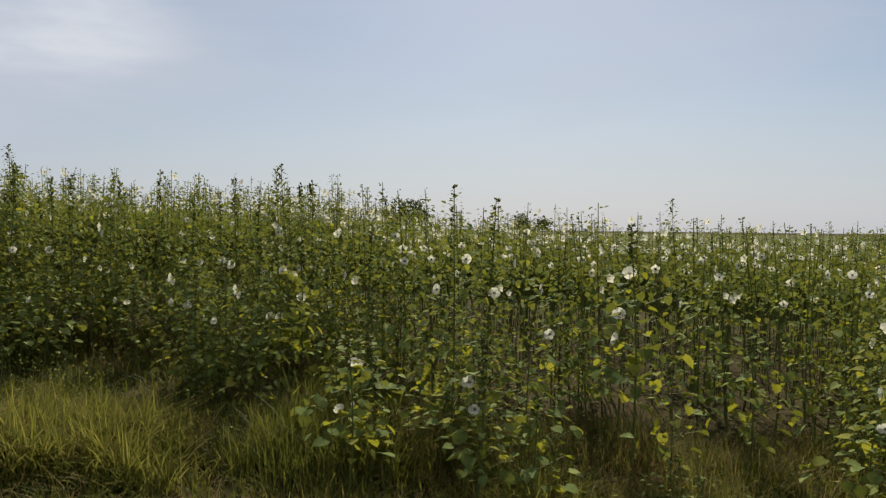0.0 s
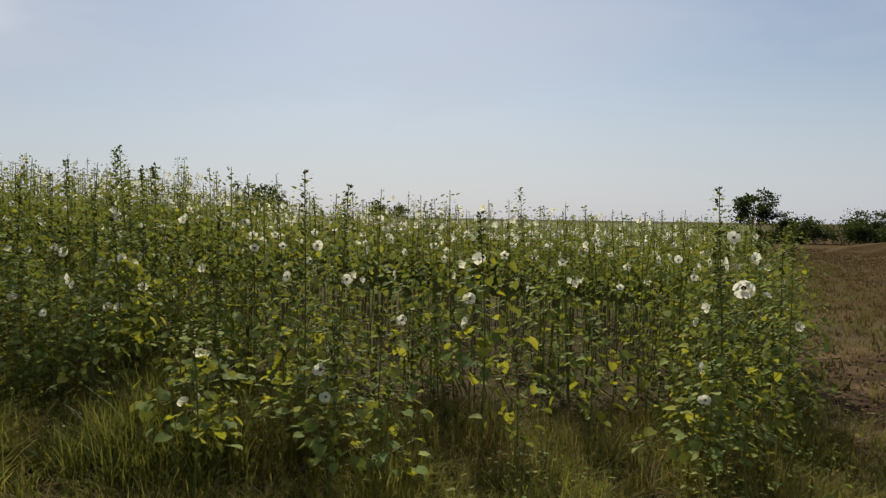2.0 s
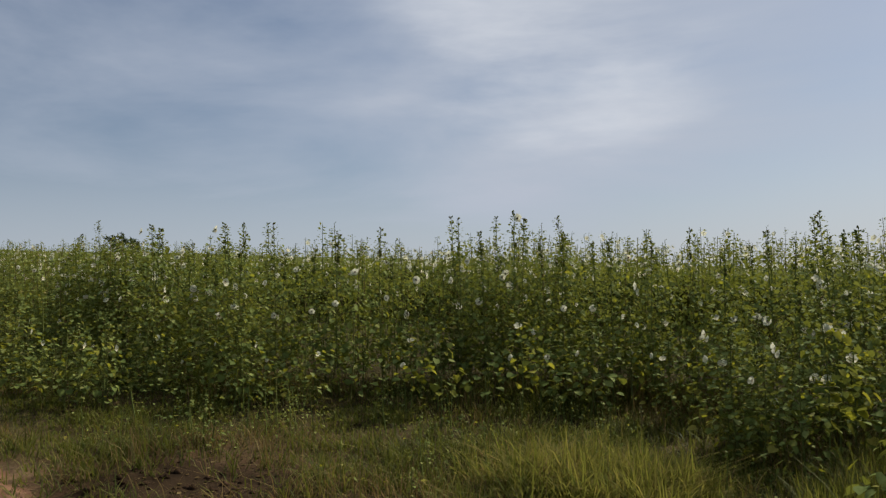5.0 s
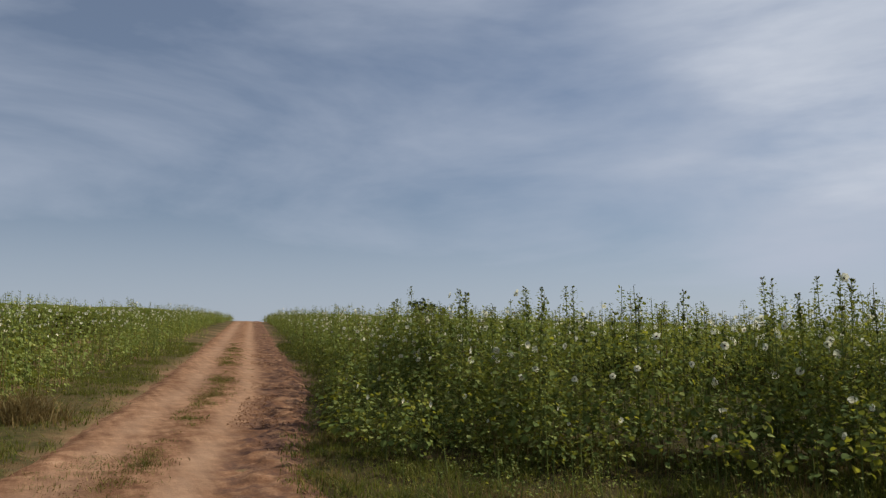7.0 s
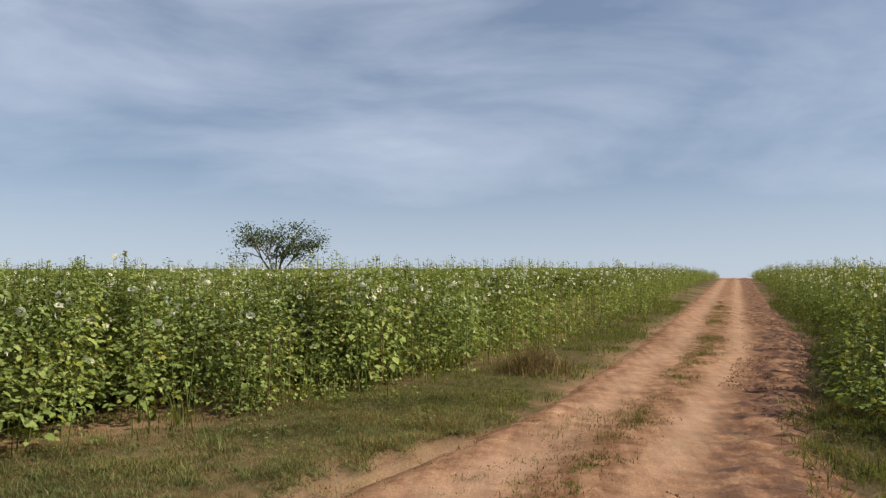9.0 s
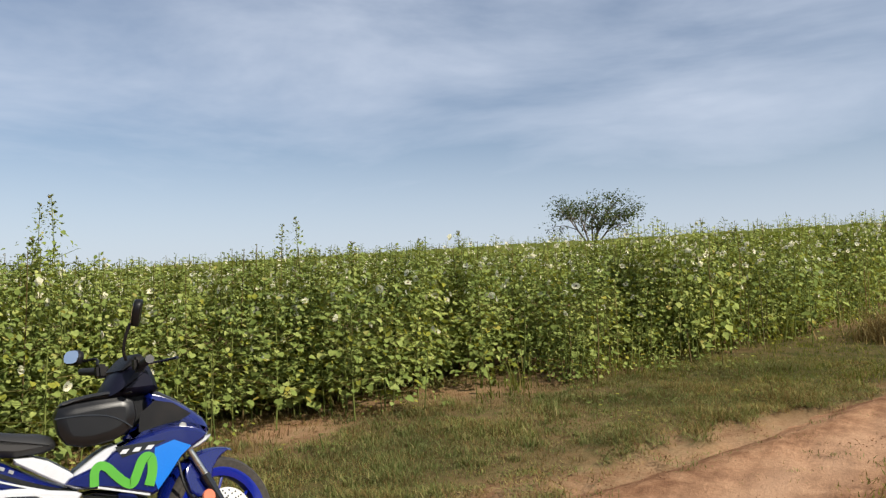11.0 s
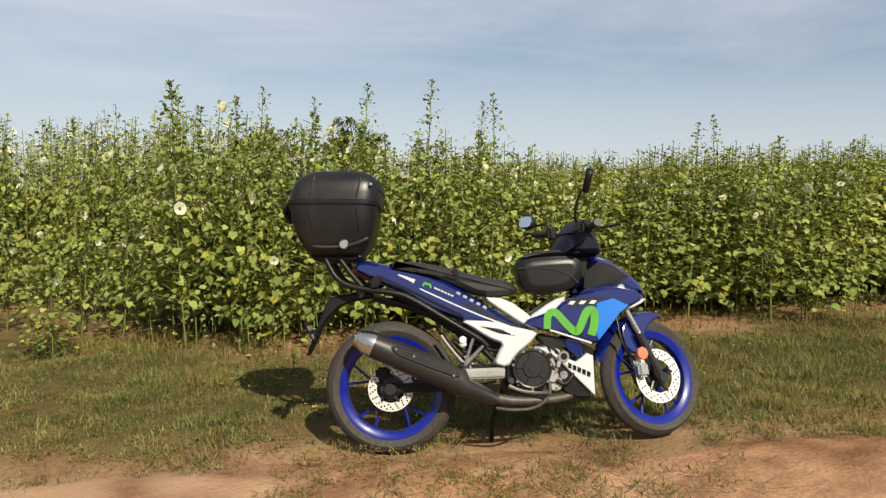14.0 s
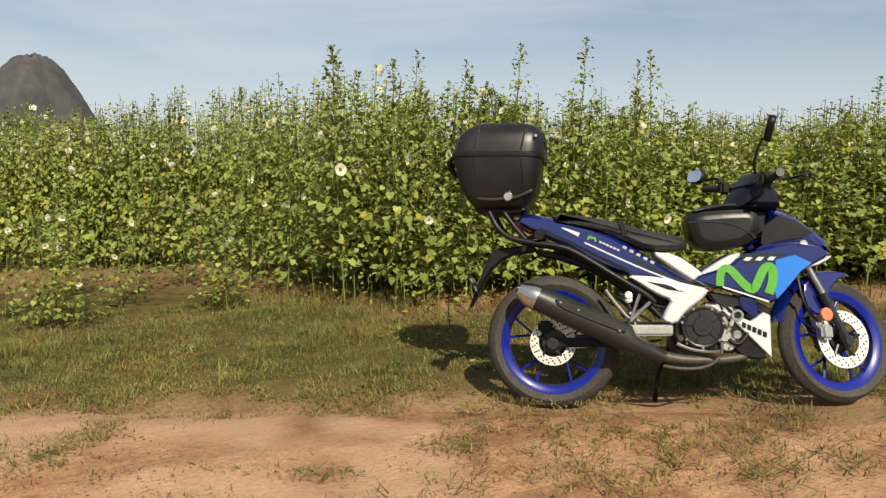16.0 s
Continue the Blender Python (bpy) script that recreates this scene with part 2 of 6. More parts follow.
def wobble(x, y, size, seed=0.0):
    """Cheap smooth noise in [-1, 1] for arrays."""
    x, y = np.asarray(x, float) / size, np.asarray(y, float) / size
    return (np.sin(1.7 * x + 2.3 * np.sin(0.9 * y + seed) + seed) + np.sin(2.1 * y - 1.9 * np.sin(0.8 * x - seed) + 2.6 * seed)
            + np.sin(1.3 * (x + y) + 1.7 * np.sin(1.6 * x - 0.7 * y + seed))) / 3


def lattice(x, y, size, seed=0):
    """Value noise in [0, 1] on a lattice, for arrays."""
    x, y = np.asarray(x, float) / size, np.asarray(y, float) / size
    i, j = np.floor(x).astype(np.int64), np.floor(y).astype(np.int64)
    u, v = x - i, y - j
    u, v = u * u * (3 - 2 * u), v * v * (3 - 2 * v)

    def rnd(a, b):
        h = (a * 374761393 + b * 668265263 + seed * 982451653) & 0xFFFFFFFF
        h = ((h ^ (h >> 13)) * 1274126177) & 0xFFFFFFFF
        return ((h ^ (h >> 16)) & 0xFFFF) / 65535.0

    return (rnd(i, j) * (1 - u) + rnd(i + 1, j) * u) * (1 - v) + (rnd(i, j + 1) * (1 - u) + rnd(i + 1, j + 1) * u) * v


def line(points):
    """y as a function of x along a broken line."""
    px, py = np.array(sorted(points)).T
    return lambda x: np.interp(x, px, py)


road_left = line([(14, -12.0), (4, -6.7), (-0.5, -4.3), (-2.3, -3.4), (-4.2, -2.45), (-5.3, -1.75), (-7.1, -0.9), (-9.8, 0.05), (-16, 1.75), (-40, 7.6), (-100, 22.2), (-220, 51.5)])
road_right = line([(14, -4.0), (4, -0.4), (-2, 0.9), (-4, 1.35), (-6, 1.7), (-8, 2.15), (-9.9, 2.75), (-15.4, 4.6), (-34, 9.2), (-100, 25.9), (-220, 55.0)])
crop_left = line([(40, -26), (6, -11.6), (2, -9.9), (-0.2, -9.0), (-1.0, -8.2), (-1.7, -6.4), (-2, -6.1), (-5.4, -4.9), (-7.2, -3.9), (-9.1, -2.95), (-12.8, -1.3), (-22.8, 1.9), (-66, 12.7), (-100, 21.6), (-220, 51.0)])
crop_right = line([(-220, 55.6), (-100, 26.6), (-66, 18.0), (-19.8, 6.5), (-11.8, 4.6), (-8.3, 4.1), (-6.9, 4.5), (-6.0, 6.2), (-4.6, 6.9), (-3.0, 7.5), (-2.1, 6.6), (-1.6, 5.7), (-1.1, 4.9), (-0.6, 4.5), (0.0, 4.3), (1.4, 4.1), (2.4, 4.1), (3.3, 5.3), (5.4, 8.5), (8.1, 12.5), (19.9, 31.5), (60, 95), (900, 1420)])


def road_depth(x, y):
    """1 on the road, 0 well off it."""
    a, b = road_left(x), road_right(x)
    e = 0.30 * wobble(x, y, 0.9, 1.3) + 0.5 * (lattice(x, y, 0.3, 61) - 0.5) + 0.3 * (lattice(x, y, 0.13, 62) - 0.5)
    return smooth(-0.5, 0.22, np.minimum(y - a, b - y) + e)


def ground_z(x, y):
    z = height(x, y)
    near = np.exp(-((x + 2) ** 2 + y ** 2) / 500)
    z = z + near * (0.035 * (lattice(x, y, 0.9, 1) - 0.5) + 0.03 * (lattice(x, y, 0.33, 2) - 0.5))
    rest = np.exp(-((x + 2.06) ** 2 + (y + 3.58) ** 2) / .16) + np.exp(-((x + 3.18) ** 2 + (y + 2.95) ** 2) / .16)
    z = z - 0.07 * road_depth(x, y)
    return z * (1 - np.clip(rest, 0, 1)) + np.clip(rest, 0, 1) * np.where(x > -2.6, .026, .134)


def mesh_from(name, verts, faces, mats, smooth_shade=False, indices=None):
    me = bpy.data.meshes.new(name)
    if isinstance(faces, np.ndarray):
        k = faces.shape[1]
        me.vertices.add(len(verts)); me.vertices.foreach_set("co", np.asarray(verts, np.float32).ravel())
        me.loops.add(faces.size); me.loops.foreach_set("vertex_index", faces.astype(np.int32).ravel())
        me.polygons.add(len(faces))
        me.polygons.foreach_set("loop_start", np.arange(0, faces.size, k, dtype=np.int32))
        me.update(calc_edges=True)
    else:
        me.from_pydata([tuple(v) for v in verts], [], faces)
    for m in mats:
        me.materials.append(m)
    if indices is not None:
        me.polygons.foreach_set("material_index", np.asarray(indices, np.int32))
    if smooth_shade:
        me.polygons.foreach_set("use_smooth", np.ones(len(me.polygons), bool))
    me.update()
    return me


def sheet(xs, ys, zf):
    gx, gy = np.meshgrid(xs, ys, indexing="ij")
    v = np.stack([gx.ravel(), gy.ravel(), zf(gx, gy).ravel()], 1)
    nx, ny = len(xs), len(ys)
    i = (np.arange(nx - 1)[:, None] * ny + np.arange(ny - 1)[None]).ravel()
    return v, np.stack([i, i + ny, i + ny + 1, i + 1], 1)


def spread(lo, hi, step, far, grow=1.16):
    mid = list(np.arange(lo, hi + step / 2, step))
    up, down, s = [], [], step
    while (up[-1] if up else hi) < far:
        s *= grow
        up.append((up[-1] if up else hi) + s)
    s = step
    while (down[-1] if down else lo) > -far:
        s *= grow
        down.append((down[-1] if down else lo) - s)
    return np.array(down[::-1] + mid + up)


def cover(x, y):
    """How much of the ground is overgrown."""
    bare = np.zeros_like(x)
    for cx, cy, r, f in ((-4.7, 2.5, 0.8, 0.9), (-3.6, 2.2, 0.7, 0.9), (5.2, 5.5, 1.3, 1.0), (7.2, 7.4, 1.8, 1.0), (3.9, 4.1, 0.7, 0.8), (-6.6, -2.9, 0.7, 0.35), (-5.4, -4.6, 0.6, 0.5), (-7.8, -3.3, 0.7, 0.4), (-2.9, -6.3, 0.5, 0.5)):
        bare = np.maximum(bare, f * np.exp(-((x - cx) ** 2 + (y - cy) ** 2) / r ** 2))
    verge = np.interp(x, [-8, -5], [.05, 1.0]) * smooth(0.9, -0.1, np.minimum(road_left(x) - y, 9) * (y < road_left(x)) + 9 * (y >= road_left(x)))
    c = 0.9 - bare - 0.55 * road_depth(x, y) - 0.3 * verge + 0.3 * (lattice(x, y, 1.3, 5) - 0.55)
    foot = smooth(.75, .1, np.abs(y - crop_left(x) - .05)) * smooth(.35, .6, .6 * lattice(x, y, .8, 73) + .4 * lattice(x, y, .25, 74))
    c = c - .3 * foot
    inside = smooth(-0.3, 0.6, crop_left(x) - y) - .6 * smooth(-0.3, 0.6, y - crop_right(x))
    return np.clip(np.maximum(c - 0.45 * inside, smooth(30, 70, np.hypot(x, y)) * (road_depth(x, y) < .5)), 0, 1)


gv, gf = sheet(spread(-15, 8, 0.1, 3200), spread(-8.5, 10, 0.1, 3200), ground_z)
gm = mesh_from("ground", gv, gf, [SOIL_GROUND], True)
att = gm.attributes.new("cover", "FLOAT", "POINT")
att.data.foreach_set("value", cover(gv[:, 0], gv[:, 1]).astype(np.float32))
damp_and_shade = np.zeros(len(gv))
for cx, cy, rr in ((-4.7, 2.5, 1.15), (-3.6, 2.2, 0.95), (5.3, 5.5, 1.5), (7.4, 7.4, 2.2), (4.0, 4.2, 0.8), (5.7, 4.2, 1.5), (-9.5, 3.5, .8), (-13, 4.4, .9)):
    damp_and_shade = np.maximum(damp_and_shade, np.exp(-(((gv[:, 0] - cx) ** 2 + (gv[:, 1] - cy) ** 2) / rr ** 2) ** 1.5))
# the crop's shade on the right verge, put into the soil colour
edge_shade = .45 * smooth(.0, .7, gv[:, 1] - road_right(gv[:, 0]) - .15) * (gv[:, 0] < 9) * (gv[:, 0] > -9) * (gv[:, 1] < 12)
damp_and_shade = np.maximum(damp_and_shade, edge_shade)
damp_and_shade = np.clip(damp_and_shade * 1.25 - .5 * (lattice(gv[:, 0], gv[:, 1], .5, 41) - .3), 0, 1)
att = gm.attributes.new("damp_and_shade", "FLOAT", "POINT")
att.data.foreach_set("value", damp_and_shade.astype(np.float32))
east = smooth(0, 5, gv[:, 0] - 7) * smooth(9, 17, np.hypot(gv[:, 0], gv[:, 1])) * (gv[:, 1] < crop_right(gv[:, 0]))
att = gm.attributes.new("stubble", "FLOAT", "POINT")
att.data.foreach_set("value", np.clip(east, 0, 1).astype(np.float32))
tagged(new("ground", gm), "reddish soil grown over with short patchy grass", "ground", kind="structure")


def road_z(x, f):
    """The road's surface; f runs from 0 at its left edge to 1 at its right edge."""
    y = road_left(x) * (1 - f) + road_right(x) * f
    rut = 0.05 * np.exp(-((f - 0.27 - 0.02 * wobble(x, y, 3.0)) / 0.12) ** 2) + 0.055 * np.exp(-((f - 0.68 + 0.02 * wobble(x, y, 2.5, 2)) / 0.12) ** 2)
    edge = smooth(-0.06, 0.07, f) * smooth(1.06, 0.93, f)
    clods = smooth(0.66, 0.78, f) * smooth(1.0, 0.92, f) * smooth(-3, -6, x)
    rough = 0.010 * (lattice(x, y, 0.45, 7) - 0.5) + 0.02 * smooth(-3, -1, x) * (lattice(x, y, 0.2, 12) - 0.5) + 0.006 * (lattice(x, y, 0.12, 8) - 0.5)
    rough = rough + clods * (0.05 * (lattice(x, y, 0.34, 9) - 0.5) + 0.055 * (lattice(x, y, 0.15, 10) - 0.5) + 0.035 * (lattice(x, y, 0.08, 76) - 0.5))
    return y, height(x, y) - 0.075 + 0.075 * edge - 0.8 * rut + rough


rx = -np.concatenate([np.arange(-14, 12, 0.05)[:: 1], np.arange(12, 30, 0.12), np.arange(30, 160, 0.5)])
rfr = np.linspace(-0.06, 1.06, 64)
gx, gfv = np.meshgrid(rx, rfr, indexing="ij")
ry, rz = road_z(gx, gfv)
rv = np.stack([gx.ravel(), ry.ravel(), rz.ravel()], 1)
i0 = (np.arange(len(rx) - 1)[:, None] * len(rfr) + np.arange(len(rfr) - 1)[None]).ravel()
road_mesh = mesh_from("road", rv, np.stack([i0, i0 + 1, i0 + len(rfr) + 1, i0 + len(rfr)], 1), [SOIL_ROAD], True)
# on the road this mask holds only the damp right side
att = road_mesh.attributes.new("damp_and_shade", "FLOAT", "POINT")
att.data.foreach_set("value", (smooth(.60, .76, gfv) * smooth(-4, -7, gx) * 1.0).ravel().astype(np.float32))
att = road_mesh.attributes.new("packed", "FLOAT", "POINT")
pk = .5 * np.exp(-((gfv - .22 - .03 * wobble(gx, ry, 4.0, 1)) / .10) ** 2) + .5 * np.exp(-((gfv - .60) / .075) ** 2)
att.data.foreach_set("value", np.clip(pk * (.2 + .6 * lattice(gx, ry, .7, 63) + .6 * lattice(gx, ry * 3, .3, 64)) * smooth(-1, -4, gx) + .75 * smooth(-3.5, -1.5, gx) * smooth(.25, .65, .6 * lattice(gx, ry, .9, 65) + .4 * lattice(gx, ry, .22, 66)), 0, 1).ravel().astype(np.float32))
tagged(new("road", road_mesh),
              "rutted track of bare reddish dirt climbing the slope", "dirt road", kind="structure")


# ---- crop plants ----
def joined(parts):
    """One vertex and face array, with material numbers, from several (verts, tris, material number)."""
    vs, fs, ms, n = [], [], [], 0
    for v, f, m in parts:
        v, f = np.asarray(v, float).reshape(-1, 3), np.asarray(f, int).reshape(-1, 3)
        vs.append(v); fs.append(f + n); ms.append(np.full(len(f), m)); n += len(v)
    return np.concatenate(vs), np.concatenate(fs), np.concatenate(ms)


def turn_to(forward, up_hint=(0, 0, 1)):
    """A frame whose y axis runs along forward."""
    f = np.asarray(forward, float); f = f / np.linalg.norm(f)
    r = np.cross(f, up_hint); nr = np.linalg.norm(r)
    r = r / nr if nr > 1e-6 else np.array([1.0, 0, 0])
    return np.stack([r, f, np.cross(r, f)], 1)


LEAF_V = np.array([(0, .05, 0), (-.31, -.05, .03), (-.50, .27, .06), (-.39, .64, -.01), (0, .97, -.20), (.39, .64, -.01), (.50, .27, .06), (.31, -.05, .03), (0, .36, -.05)])
LEAF_F = np.array([(8, k, (k + 1) % 8) for k in range(8)])
LOW_V = np.array([(0, -.02, 0), (-.47, .2, .05), (-.37, .68, 0), (0, .97, -.18), (.37, .68, 0), (.47, .2, .05)])
LOW_F = np.array([(0, 2, 1), (0, 3, 2), (0, 4, 3), (0, 5, 4)])
KITE_V = np.array([(0, 0, 0), (-.42, .38, .05), (0, 1, -.18), (.42, .38, .05)])
KITE_F = np.array([(0, 2, 1), (0, 3, 2)])
POD_V = np.array([(0, 0, 0), (.3, .45, 0), (-.15, .45, .26), (-.15, .45, -.26), (0, 1, 0)])
POD_F = np.array([(0, 2, 1), (0, 3, 2), (0, 1, 3), (4, 1, 2), (4, 2, 3), (4, 3, 1)])


def tube(points, radii, sides=5):
    p = np.asarray(points, float)
    vs, fs = [], []
    for k, q in enumerate(p):
        d = p[min(k + 1, len(p) - 1)] - p[max(k - 1, 0)]
        m = turn_to(d, (0.31, 0.17, 0.93) if abs(d[2]) < 0.9 * np.linalg.norm(d) else (1, 0, 0))
        for s in range(sides):
            a = 2 * math.pi * s / sides
            vs.append(q + radii[k] * (math.cos(a) * m[:, 0] + math.sin(a) * m[:, 2]))
    for k in range(len(p) - 1):
        for s in range(sides):
            a, b = k * sides + s, k * sides + (s + 1) % sides
            fs += [(a, b, b + sides), (a, b + sides, a + sides)]
    return np.array(vs), np.array(fs)


def blossom(rng, size, fine=True):
    """A five-petalled cup with a dark eye, opening along +y. Material 0 petal, 1 eye."""
    parts = []
    for k in range(5):
        a = 2 * math.pi * k / 5 + rng.uniform(-.12, .12)
        c, s = math.cos(a), math.sin(a)
        lift = rng.uniform(.16, .34)
        w = rng.uniform(.24, .31)
        base = np.array([(0, 0, 0), (-w, lift * .7, .27), (-.85 * w, lift, .47), (0, lift * .9, .52), (.85 * w, lift, .47), (w, lift * .7, .27), (0, lift * .45, .27)])
        v = np.stack([base[:, 0] * c - base[:, 2] * s, base[:, 1], base[:, 0] * s + base[:, 2] * c], 1) * size
        parts.append((v, [(0, 6, 1), (1, 6, 2), (2, 6, 3), (3, 6, 4), (4, 6, 5), (5, 6, 0)] if fine else [(0, 3, 1), (0, 5, 3)], 0))
    n = 8 if fine else 5
    ring = [(math.cos(2 * math.pi * k / n) * .13 * size, .115 * size, math.sin(2 * math.pi * k / n) * .13 * size) for k in range(n)]
    parts.append((ring + [(0, .07 * size, 0)], [(n, k, (k + 1) % n) for k in range(n)], 1))
    if fine:
        v, f = tube([(0, .05 * size, 0), (0, .38 * size, 0)], [.045 * size, .03 * size], 5)
        parts.append((v, f, 0))
    return joined(parts)


SUNWARD = np.array([0, math.cos(radians(SUN_UP)), math.sin(radians(SUN_UP))])


def plant_parts(rng, tall, fine=True, leaves=120, low_bare=0.1, spike=0.3, flowers=1, pods_n=5, big=1.0, yellow=.12, bloom_low=.5, shape=None):
    """Stem, leaf and pod geometry, and the places of the flowers, of one crop plant."""
    lean = rng.uniform(-.05, .05, 2)
    bend = rng.uniform(-.04, .04, 2)
    mid = lambda h: np.array([lean[0] * h + bend[0] * math.sin(2.2 * h), lean[1] * h + bend[1] * math.sin(2.2 * h), h])
    hs = np.linspace(-.06, tall, 7 if fine else 4)
    stem = [(*tube([mid(h) for h in hs], [.0075 - .0045 * max(h, 0) / tall for h in hs], 5 if fine else 3), 0)]
    leaf, pods, blooms = [], [], []
    lv, lf = shape or ((LEAF_V, LEAF_F) if fine else (LOW_V, LOW_F))
    for k in range(leaves):
        u = (k + rng.uniform(0, 1)) / leaves
        h = tall * (low_bare + (1 - low_bare - .02) * u ** 0.95)
        a = k * 2.4 + rng.uniform(-.5, .5)
        top = h / tall
        size = big * (.070 - .047 * top ** .7) * rng.uniform(.5, 1.45)
        reach = (.075 + .13 * (1 - top) + .06 * math.sin(math.pi * top)) * rng.uniform(.25, 1.35) * (1 - .7 * min(max(0, top - .72) / .28, 1))
        out = np.array([math.cos(a), math.sin(a), 0])
        root = mid(h)
        at = root + out * reach + np.array([0, 0, reach * rng.uniform(.05, .75)])
        drop = rng.uniform(-.15, 1.25) if top < .85 else rng.uniform(-1.0, .4)
        m = turn_to(out * math.cos(drop) + np.array([rng.uniform(-.35, .35), rng.uniform(-.35, .35), -math.sin(drop)]))
        up = m[:, 2] + SUNWARD * rng.uniform(-.2, .6)
        m = turn_to(m[:, 1] - up * (m[:, 1] @ up) / (up @ up), up)
        roll = rng.uniform(-.6, .6)
        rot = m @ np.array([[math.cos(roll), 0, math.sin(roll)], [0, 1, 0], [-math.sin(roll), 0, math.cos(roll)]])
        wide = rng.uniform(.7, 1.12)
        leaf.append(((lv * (wide, 1, 1) * size) @ rot.T + at, lf, 5 if rng.uniform() < yellow * (1.6 - 1.6 * top) else 1))
        if fine and reach > .19:
            stem.append((*tube([root, at], [.0028, .002], 3), 0))
    for k in range(30 if fine else pods_n):
        h = tall * (1 - spike * rng.uniform(0, 1))
        a = rng.uniform(0, 6.3)
        m = turn_to((math.cos(a), math.sin(a), rng.uniform(.2, 1.3)))
        pods.append(((POD_V * rng.uniform(.022, .044)) @ m.T + mid(h) + m[:, 1] * .006, POD_F if fine else POD_F[3:], 2))
    for k in range(flowers):
        h = tall * rng.uniform(bloom_low, .96)
        a = rng.uniform(0, 6.3)
        out = np.array([math.cos(a), math.sin(a), rng.uniform(-.25, .35)])
        blooms.append((mid(h) + out * rng.uniform(.09, .17), turn_to(out + np.array([0, 0, rng.uniform(-.1, .2)])), rng.uniform(.062, .085)))
    return stem, leaf, pods, blooms


def in_crop(x, y, inset=0.0):
    e = 0.25 * wobble(x, y, 0.8, 2.0)
    return (y < crop_left(x) - inset + e) | (y > crop_right(x) + inset + e)


def place_points(rng, n, x0, x1, y0, y1, inset, lo=0.0, hi=1e9, eye=(-0.5, -0.3)):
    x, y = rng.uniform(x0, x1, n), rng.uniform(y0, y1, n)
    d = np.hypot(x - eye[0], y - eye[1])
    keep = in_crop(x, y, inset) & (d > lo) & (d < hi)
    return x[keep], y[keep]


def part(name, data, parent, label=""):
    ob = new(name, data)
    ob.parent = parent
    if label:
        tagged(ob, label)
    return ob


rng = np.random.default_rng(11)
CROP_MATS = [STEM, LEAF, POD, PETAL, EYE_DARK, YELLOW_LEAF]
FLOWER_MESHES = []
for k in range(4):
    v, f, m = blossom(rng, 1.0)
    FLOWER_MESHES.append(mesh_from("flower", v, f, [PETAL, EYE_DARK], True, m))

PLANT_KINDS = []
TALLS = (1.45, 1.6, 1.66, 1.7, 1.62, 1.5, 1.7, 1.1, 1.35, 2.05, 1.9, 1.25, 1.5, .9, 1.05)
for k in range(15):
    tall = TALLS[k]
    n_fl = (2, 1, 1, 2, 1, 2, 1, 1, 1, 2, 2, 1, 2, 0, 0)[k]
    st, lf, pd, bl = plant_parts(rng, tall, True, (270, 290, 280, 300, 255, 220, 285, 150, 200, 270, 250, 66, 76, 46, 54)[k], (.06, .10, .14, .07, .12, .05, .12, .06, .17, .08, .08, .25, .28, .15, .2)[k], .30 if k in (9, 10) else .2, n_fl, 5, 1.6 if k > 10 else 1.05, .40 if k > 10 else .08)
    root = tagged(new("crop_plant"), "tall leafy green crop plant with " + ("white flowers" if n_fl else "seed pods on its tip"), "plant", "flowering crop plants")
    for nm, geo, mat in (("stem", st, STEM), ("foliage", lf, LEAF), ("seed_spike", pd, POD)):
        v, f, ids = joined(geo)
        made = part(nm, mesh_from(nm, v, f, [mat, YELLOW_LEAF] if nm == "foliage" else [mat], False, ids == 5), root)
        if nm != "stem":
            made["kind"] = "stuff"
    for at, rot, size in bl:
        fl = part("flower", FLOWER_MESHES[int(rng.integers(4))], root, "white flower with a dark eye")
        fl.matrix_basis = Matrix.Translation(at) @ Matrix(rot.tolist()).to_4x4() @ Matrix.Scale(size, 4)
    PLANT_KINDS.append(root)


def tallness(x, y):
    """The crop stands tallest behind the motorcycle and thins out uphill."""
    left = np.interp(x, [-10, -8, -5, -3, -1], [.85, .86, .93, 1.13, 1.29])
    right = np.interp(x, [-12, -8, -5, -2, -1], [.97, 1.04, 1.16, 1.15, 1.04])
    return np.where(np.asarray(y) < 0.15 * -np.asarray(x), left, right)


def set_plant(kind, x, y, tall=1.0, wide=1.0, turn=0.0, first=set()):
    z = float(ground_z(np.array(x), np.array(y)))
    m = Matrix.Translation((x, y, z)) @ Matrix.Rotation(turn, 4, "Z")
    ob = PLANT_KINDS[kind]
    if kind in first:
        ob = copy_thing(ob, m)
    else:
        first.add(kind)
        ob.matrix_basis = m
    ob.scale = (wide, wide, tall)
    return ob


# the outermost rows, plant by plant
px, py = place_points(rng, 5200, -13, 6, -9, 12, 0.0)
edge_gap = np.minimum(np.where(py < crop_left(px) + .3, crop_left(px) - py, 9), np.where(py > crop_right(px) - .3, py - crop_right(px), 9))
sel = (edge_gap < 1.1) & (py < 9)
taken = []
for x, y in zip(px[sel], py[sel]):
    if len(taken) < 270 and all((x - a) ** 2 + (y - b) ** 2 > (.62 if y > 0 and x > -2.0 and y < 5.6 else .27 if y > 0 else .40 if x > -1.6 else .27 if x > -3.4 else .31) ** 2 for a, b in taken):
        taken.append((x, y))
for x, y in taken:
    edge_low = .72 if (y > 0 and x > -1.4 and y < 4.3 and rng.uniform() < .6) else 1.0
    set_plant(int(rng.integers(11, 15) if y > 0 and x > -2.0 and y < 5.6 and rng.uniform() < .85 else rng.integers(9)), x, y, edge_low * rng.uniform(.84, 1.05) * float(tallness(x, y)), rng.uniform(.9, 1.25), rng.uniform(-.7, .7))

